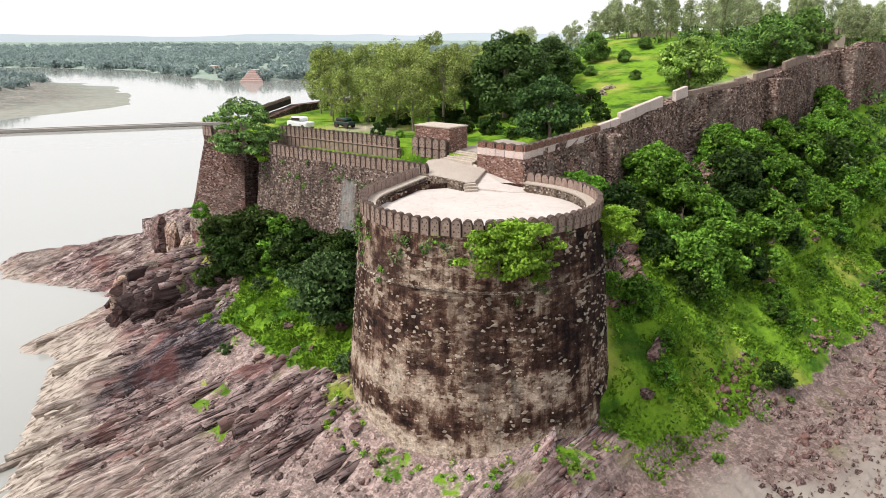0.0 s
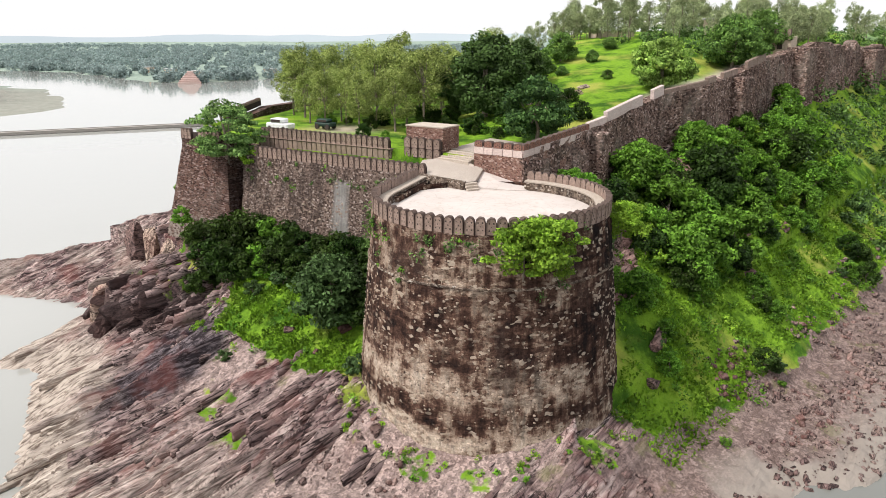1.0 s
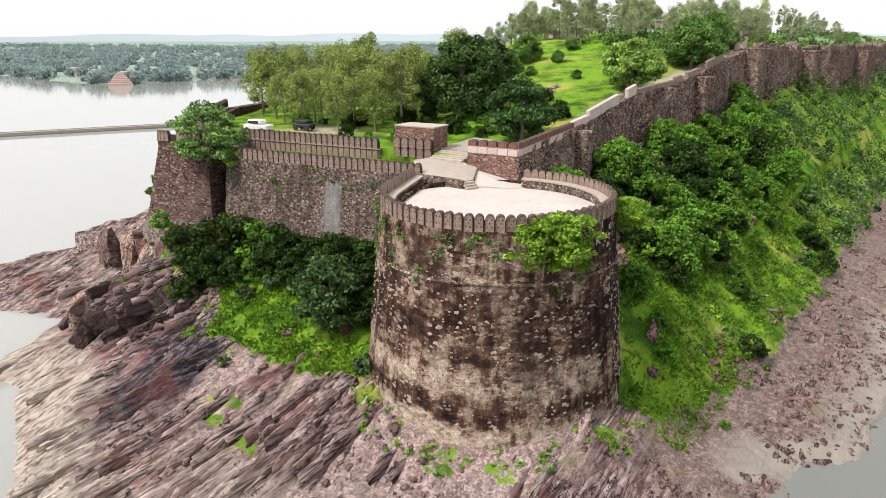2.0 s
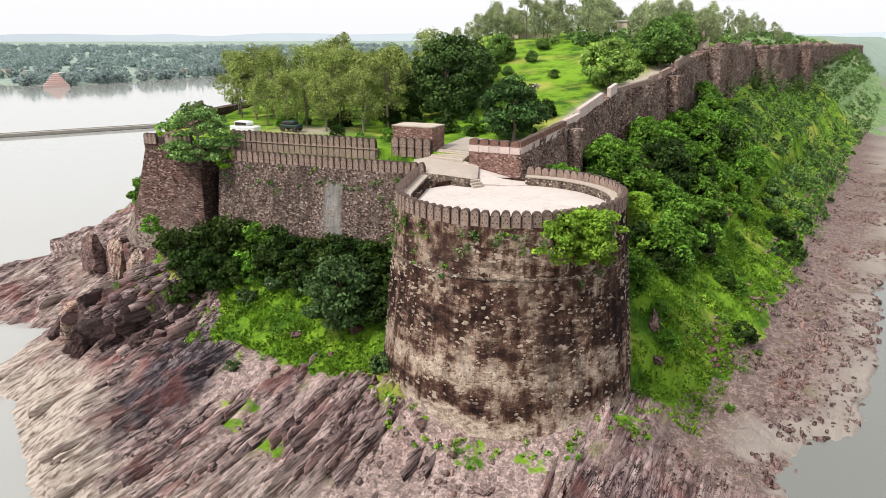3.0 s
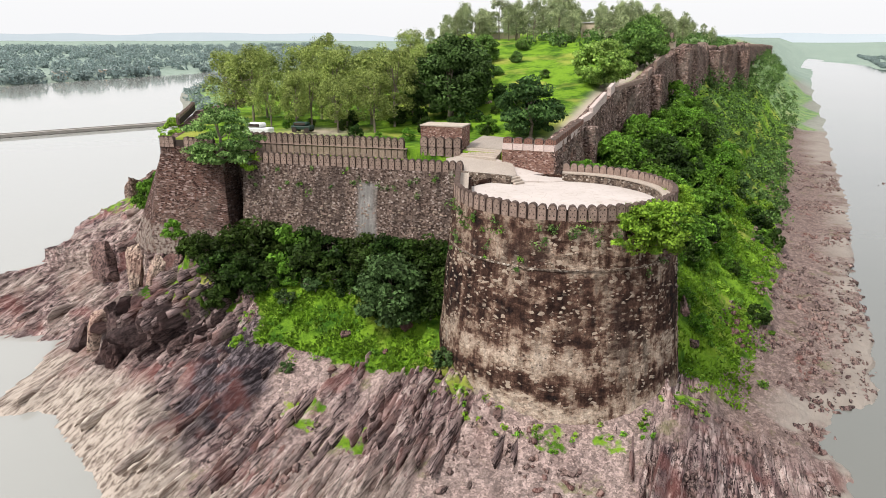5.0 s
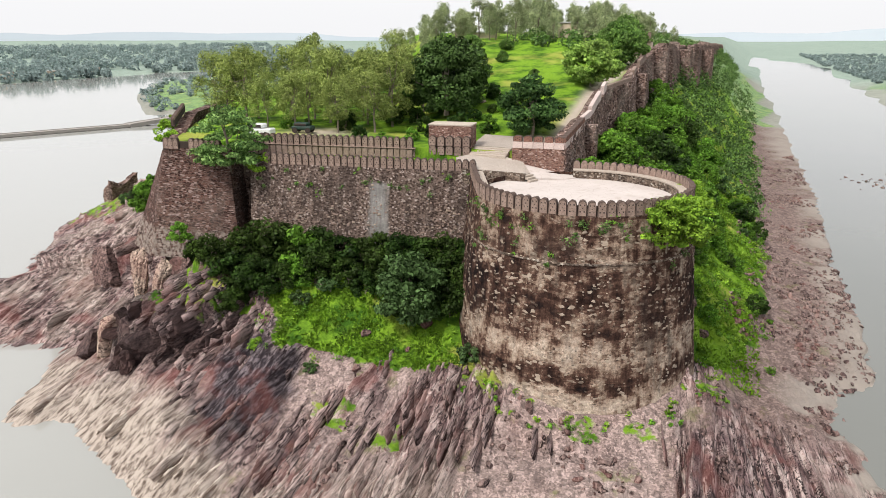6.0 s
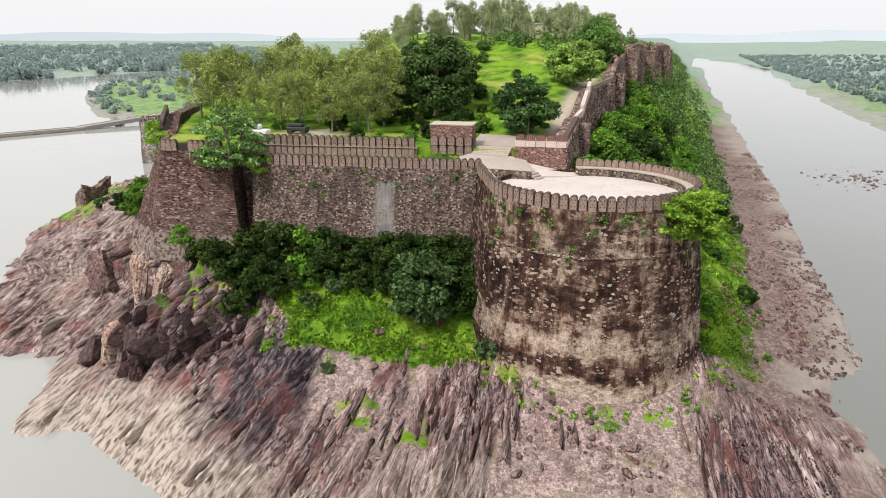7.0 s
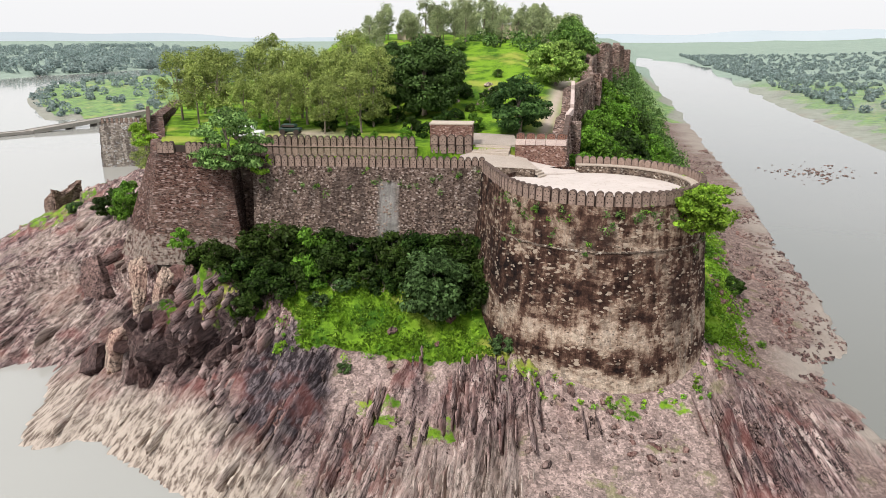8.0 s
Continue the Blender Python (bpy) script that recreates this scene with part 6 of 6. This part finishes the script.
# shrubs and small trees along the foot of the curtain wall
for u, v, k, sc in ((-13.5, 5.5, 1, 1.1), (-11.5, 3.4, 5, 0.95), (-9.5, 3.2, 1, 1.1), (-7.5, 2.6, 0, 1.1), (-5.0, 2.3, 1, 1.0), (-2.6, 2.2, 1, 1.0), (-0.5, 2.4, 1, 1.0), (1.6, 2.2, 1, 1.05), (3.8, 2.4, 5, 0.75),
                    (6.0, 2.2, 1, 1.1), (8.4, 2.2, 5, 0.85), (10.4, 2.6, 1, 1.2), (11.0, 4.6, 1, 1.1), (8.6, 5.0, 1, 1.15), (-8.0, 6.0, 1, 0.7), (-3.0, 5.6, 3, 0.8), (0.8, 5.8, 1, 0.7), (3.2, 5.0, 1, 0.9), (-15.6, 4.2, 5, 0.7), (-17.6, 3.6, 1, 0.9), (-12.6, 7.6, 1, 0.8), (-10.2, 6.2, 5, 0.7), (-6.2, 5.0, 0, 0.6), (-4.6, 4.2, 5, 0.6), (-1.4, 4.6, 1, 0.75), (2.2, 4.0, 5, 0.7), (5.0, 4.2, 1, 0.8), (9.6, 7.6, 5, 0.75), (12.0, 6.4, 5, 0.8), (4.4, 7.6, 1, 0.7), (-5.4, 7.4, 3, 0.6)):
    x, y = xy(u, v)
    plant(bushes[k], USED, x, y, None, None, sc * (1.55 if u < -4 else 1.35), label="dense green shrub at the foot of the curtain wall", group="shrubs under the curtain wall")
glossy = make_tree("small_tree", "glossy dark green small tree under the curtain wall", LEAF_BLUE, 6.0, 6.6, 0.2, 70, 110, 0.22, 0.16, 50, 0.6)
plant(glossy, USED, -10.6, 61.2, 4.6)
for x, y, z, k, sc in ((-7.9, 53.9, 3.2, 3, 1.1), (-20.4, 79.4, 16.6, 2, 1.05), (-29.0, 80.6, 9.6, 0, 0.8), (-29.8, 74.0, 3.0, 3, 0.6), (-20.5, 60.5, None, 3, 0.6), (-24.0, 66.5, None, 2, 0.5), (-13.0, 75.2, 17.0, 2, 0.6), (-4.2, 68.2, 17.0, 2, 0.5),
                      (-32.0, 95.0, 10.0, 0, 1.2), (-30.5, 101.0, 10.0, 0, 1.3), (-28.5, 97.0, 17.8, 2, 1.2), (-27.5, 104.0, 18.6, 2, 1.0), (-31, 112, None, 1, 1.4), (-34, 133, None, 3, 1.2), (7.6, 81.4, None, 0, 0.9), (5.0, 84.0, None, 1, 0.9), (-3.0, 80.0, None, 0, 0.6)):
    plant(bushes[k], USED, x, y, z, None, sc, label="small green shrub rooted in the masonry or rock")
# bushes hanging from the tower rim
for deg, z, k, sc in ((275, 14.9, 0, 0.8), (284, 15.4, 1, 0.8), (279, 16.2, 0, 0.65), (289, 14.6, 1, 0.6), (349, 15.2, 1, 0.8), (357, 14.6, 0, 0.7), (344, 16.2, 1, 0.55)):
    a = radians(deg)
    R = tower_radius(z) + 0.9 * sc
    plant(hang[k], USED, TC[0] + R * math.cos(a), TC[1] + R * math.sin(a), z, None, sc, group="bushes on the tower")
rt = random.Random(77)


def joined_weeds(name, label, spots, mat, leaf, count=34):
    """Small plants that nobody could count, as one mesh of leaves."""
    global RS
    RS = np.random.RandomState(len(spots) + count)
    cs, ns = [], []
    for x, y, z, R in spots:
        for k in range(3):
            o = RS.normal(0, 0.45 * R, 3) * (1, 1, 0.8)
            p, d = clump_points(count // 3 + 4, (R * 0.7, R * 0.7, R * 0.65), 0.3)
            cs.append(p + (x, y, z) + o)
            ns.append(d + (0, 0, 0.7))
    return tagged(new(name, quads_mesh(name, leaf_quads(np.concatenate(cs), np.concatenate(ns), leaf), mat)), label, "weeds", kind="stuff")


for mat, nm, many in ((LEAF, "green", 40), (LEAF_BRIGHT, "yellow-green", 16)):
    spots = []
    for i in range(many):
        a, z = radians(rt.uniform(168, 305)), 16.9 - 4.2 * rt.random() ** 4.0
        R = tower_radius(z) + 0.08
        spots.append((TC[0] + R * math.cos(a), TC[1] + R * math.sin(a), z, rt.uniform(0.2, 0.5) * (2.0 if i % 7 == 0 else 1)))
    for i in range(many // 2):
        u, z = rt.uniform(-13, 11.5), 17.3 - 2.4 * rt.random() ** 2
        x, y = xy(u, 0.14 * (17.6 - z) + 0.05)
        spots.append((x, y, z, rt.uniform(0.12, 0.4) * (1.8 if i % 8 == 0 else 1)))
    joined_weeds("wall_weeds", nm + " weeds rooted in the tower and curtain walls", spots, LEAF_HILL if mat is LEAF else LEAF, 0.10)
    spots = []
    for i in range(40):
        u, v = rt.uniform(-9, 14), rt.uniform(3.0, 13.5)
        x, y = xy(u, v)
        spots.append((x, y, ground_z(x, y) + 0.1, rt.uniform(0.2, 0.7)))
    for i in range(26):
        a = radians(rt.uniform(190, 330))
        R = TR + 1.75 + rt.uniform(0.1, 3.0)
        x, y = TC[0] + R * math.cos(a), TC[1] + R * math.sin(a)
        spots.append((x, y, ground_z(x, y) + 0.1, rt.uniform(0.15, 0.5)))
    joined_weeds("turf_weeds", "low " + nm + " plants in turf and rock below the walls", spots, mat, 0.12)
    spots = []
    for i in range(150):
        p = CORNER + rt.uniform(-2, 62) * D + rt.uniform(2, 22) * N
        if math.hypot(p[0] - TC[0], p[1] - TC[1]) > TR + 2:
            spots.append((float(p[0]), float(p[1]), ground_z(*p) + 0.2, rt.uniform(0.3, 1.0)))
    joined_weeds("slope_weeds", "low " + nm + " scrub between the shrubs of the slope", spots, mat, 0.15, 70)
# undergrowth of the court
for i in range(30):
    x, y = rt.uniform(-14, 22), rt.uniform(80, 100)
    if (x - CORNER[0]) * N[0] + (y - CORNER[1]) * N[1] > -5 or (x - FACE[0]) * M[0] + (y - FACE[1]) * M[1] > -9:
        continue
    plant(bushes[rt.choice((0, 1, 1, 5))], USED, x, y, None, None, rt.uniform(0.4, 0.9), label="dark undergrowth shrub in the court", group="undergrowth of the court")


# grass blades on the turf
def build_grass():
    r = np.random.RandomState(3)
    uu, vv = r.uniform(-14, 16, 34000), r.uniform(1, 16, 34000)
    pf = np.stack([FACE[0] + uu * E[0] + vv * M[0], FACE[1] + uu * E[1] + vv * M[1]], -1)
    pf = pf[front_turf_mask(pf[:, 0], pf[:, 1], uu, vv) > 0.5 + 0.4 * (r.rand(len(pf)) - 0.5)]
    ss, qq = r.uniform(-8, 60, 46000), r.uniform(1, 20.5, 46000)
    pts = [pf, np.stack([CORNER[0] + ss * D[0] + qq * N[0], CORNER[1] + ss * D[1] + qq * N[1]], -1)]
    p = np.concatenate(pts)
    keep = fbm(p[:, 0] * 0.5, p[:, 1] * 0.5, 3) + 0.3 * (r.rand(len(p)) - 0.5) > 0.47
    keep &= np.hypot(p[:, 0] - TC[0], p[:, 1] - TC[1]) > TR + 1.5
    p = p[keep]
    h, u, v, s, q, sd, w = terrain(p[:, 0][:, None], p[:, 1][:, None])
    z = h[:, 0] - 0.02
    n = len(p)
    c = np.stack([p[:, 0], p[:, 1], z], -1)
    a = r.uniform(0, 2 * math.pi, n)
    side = np.stack([np.cos(a), np.sin(a), np.zeros(n)], -1) * r.uniform(0.06, 0.15, (n, 1))
    up = np.stack([r.normal(0, 0.12, n), r.normal(0, 0.12, n), r.uniform(0.10, 0.34, n)], -1)
    quads = np.stack([c - side * 0.6, c + side * 0.6, c + side + up, c - side + up], 1)
    return tagged(new("grass", quads_mesh("grass", quads, BLADE)), "tufts of bright green grass on the slopes", "grass", kind="stuff")


build_grass()


# far woods: leaf clumps along the far banks, one mesh
def build_far_woods():
    r = np.random.RandomState(9)
    cs, ns, sz = [], [], []
    def clumps(xs, ys, lo, hi, leaf):
        global RS
        RS = r
        h = terrain(xs[:, None], ys[:, None])[0][:, 0]
        for x, y, z in zip(xs, ys, h):
            if z < WATER_Z + 0.3:
                continue
            R = r.uniform(lo, hi)
            p, d = clump_points(64, (R, R, R * 0.8), 0.6)
            cs.append(p + (x, y, z + R * 0.6))
            ns.append(d + (0, 0, 0.5))
            sz.append(np.full((64, 1), leaf))
    n = 2600
    x = r.uniform(-1100, 330, n)
    clumps(x, np.interp(x, [-900, -520, -315, -200, -150, -60, 40, 200, 600], [1000, 805, 728, 560, 532, 640, 740, 900, 1300]) + 8 + 1100 * r.rand(n) ** 1.9, 3.0, 7.5, 1.6)
    n = 330
    y = r.uniform(335, 600, n)
    clumps(-22 + 190 * r.rand(n) ** 1.1, y, 0.9, 3.2, 0.7)
    n = 420
    a, rad = r.uniform(0, 6.28, n), np.sqrt(r.rand(n)) * 0.8
    yy = 430 + 190 * rad * np.sin(a)
    clumps(-330 - 0.385 * (yy - 430) + 105 * rad * np.cos(a), yy, 2.0, 4.2, 1.0)
    n = 2600
    s = r.uniform(60, 1300, n)
    q = 104 + 700 * r.rand(n) ** 1.6
    clumps(CORNER[0] + s * D[0] + q * N[0], CORNER[1] + s * D[1] + q * N[1], 1.0, 3.4, 0.9)
    size = np.concatenate(sz)
    quads = leaf_quads(np.concatenate(cs), np.concatenate(ns), size)
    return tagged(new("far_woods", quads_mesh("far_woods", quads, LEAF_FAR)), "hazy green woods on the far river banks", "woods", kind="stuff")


build_far_woods()


# shrubs of the long slope past the near stretch, and scrub on the hill: one mesh
def build_far_scrub():
    global RS
    r = np.random.RandomState(13)
    RS = r
    cs, ns = [], []
    n = 820
    s, q = 55 + 420 * r.rand(n) ** 1.4, r.uniform(1, 21.5, n)
    xs, ys = CORNER[0] + s * D[0] + q * N[0], CORNER[1] + s * D[1] + q * N[1]
    h = terrain(xs[:, None], ys[:, None])[0][:, 0]
    for x, y, z in zip(xs, ys, h):
        R = 0.6 + 2.4 * r.rand() ** 1.8
        p, d = clump_points(70, (R, R, R * 0.8), 0.6)
        cs.append(p + (x, y, z + R * 0.5))
        ns.append(d + (0, 0, 0.5))
    n = 260
    s, q = 58 + 300 * r.rand(n) ** 1.3, -2.5 - 22 * r.rand(n)
    xs, ys = CORNER[0] + s * D[0] + q * N[0], CORNER[1] + s * D[1] + q * N[1]
    h = terrain(xs[:, None], ys[:, None])[0][:, 0]
    for x, y, z in zip(xs, ys, h):
        R = r.uniform(0.7, 2.0)
        p, d = clump_points(70, (R, R, R * 0.8), 0.6)
        cs.append(p + (x, y, z + R * 0.5))
        ns.append(d + (0, 0, 0.5))
    for name, label, mat, take in (("slope_scrub", "dusty green scrub on the long river slope", LEAF_HILL, lambda i: i % 5 < 3), ("slope_bushes", "deep green bushes among the scrub of the long river slope", LEAF_TREE, lambda i: i % 5 >= 3)):
        c = np.concatenate([p for i, p in enumerate(cs) if take(i)])
        d = np.concatenate([p for i, p in enumerate(ns) if take(i)])
        tagged(new(name, quads_mesh(name, leaf_quads(c, d, 0.3), mat)), label, "scrub", kind="stuff")


build_far_scrub()
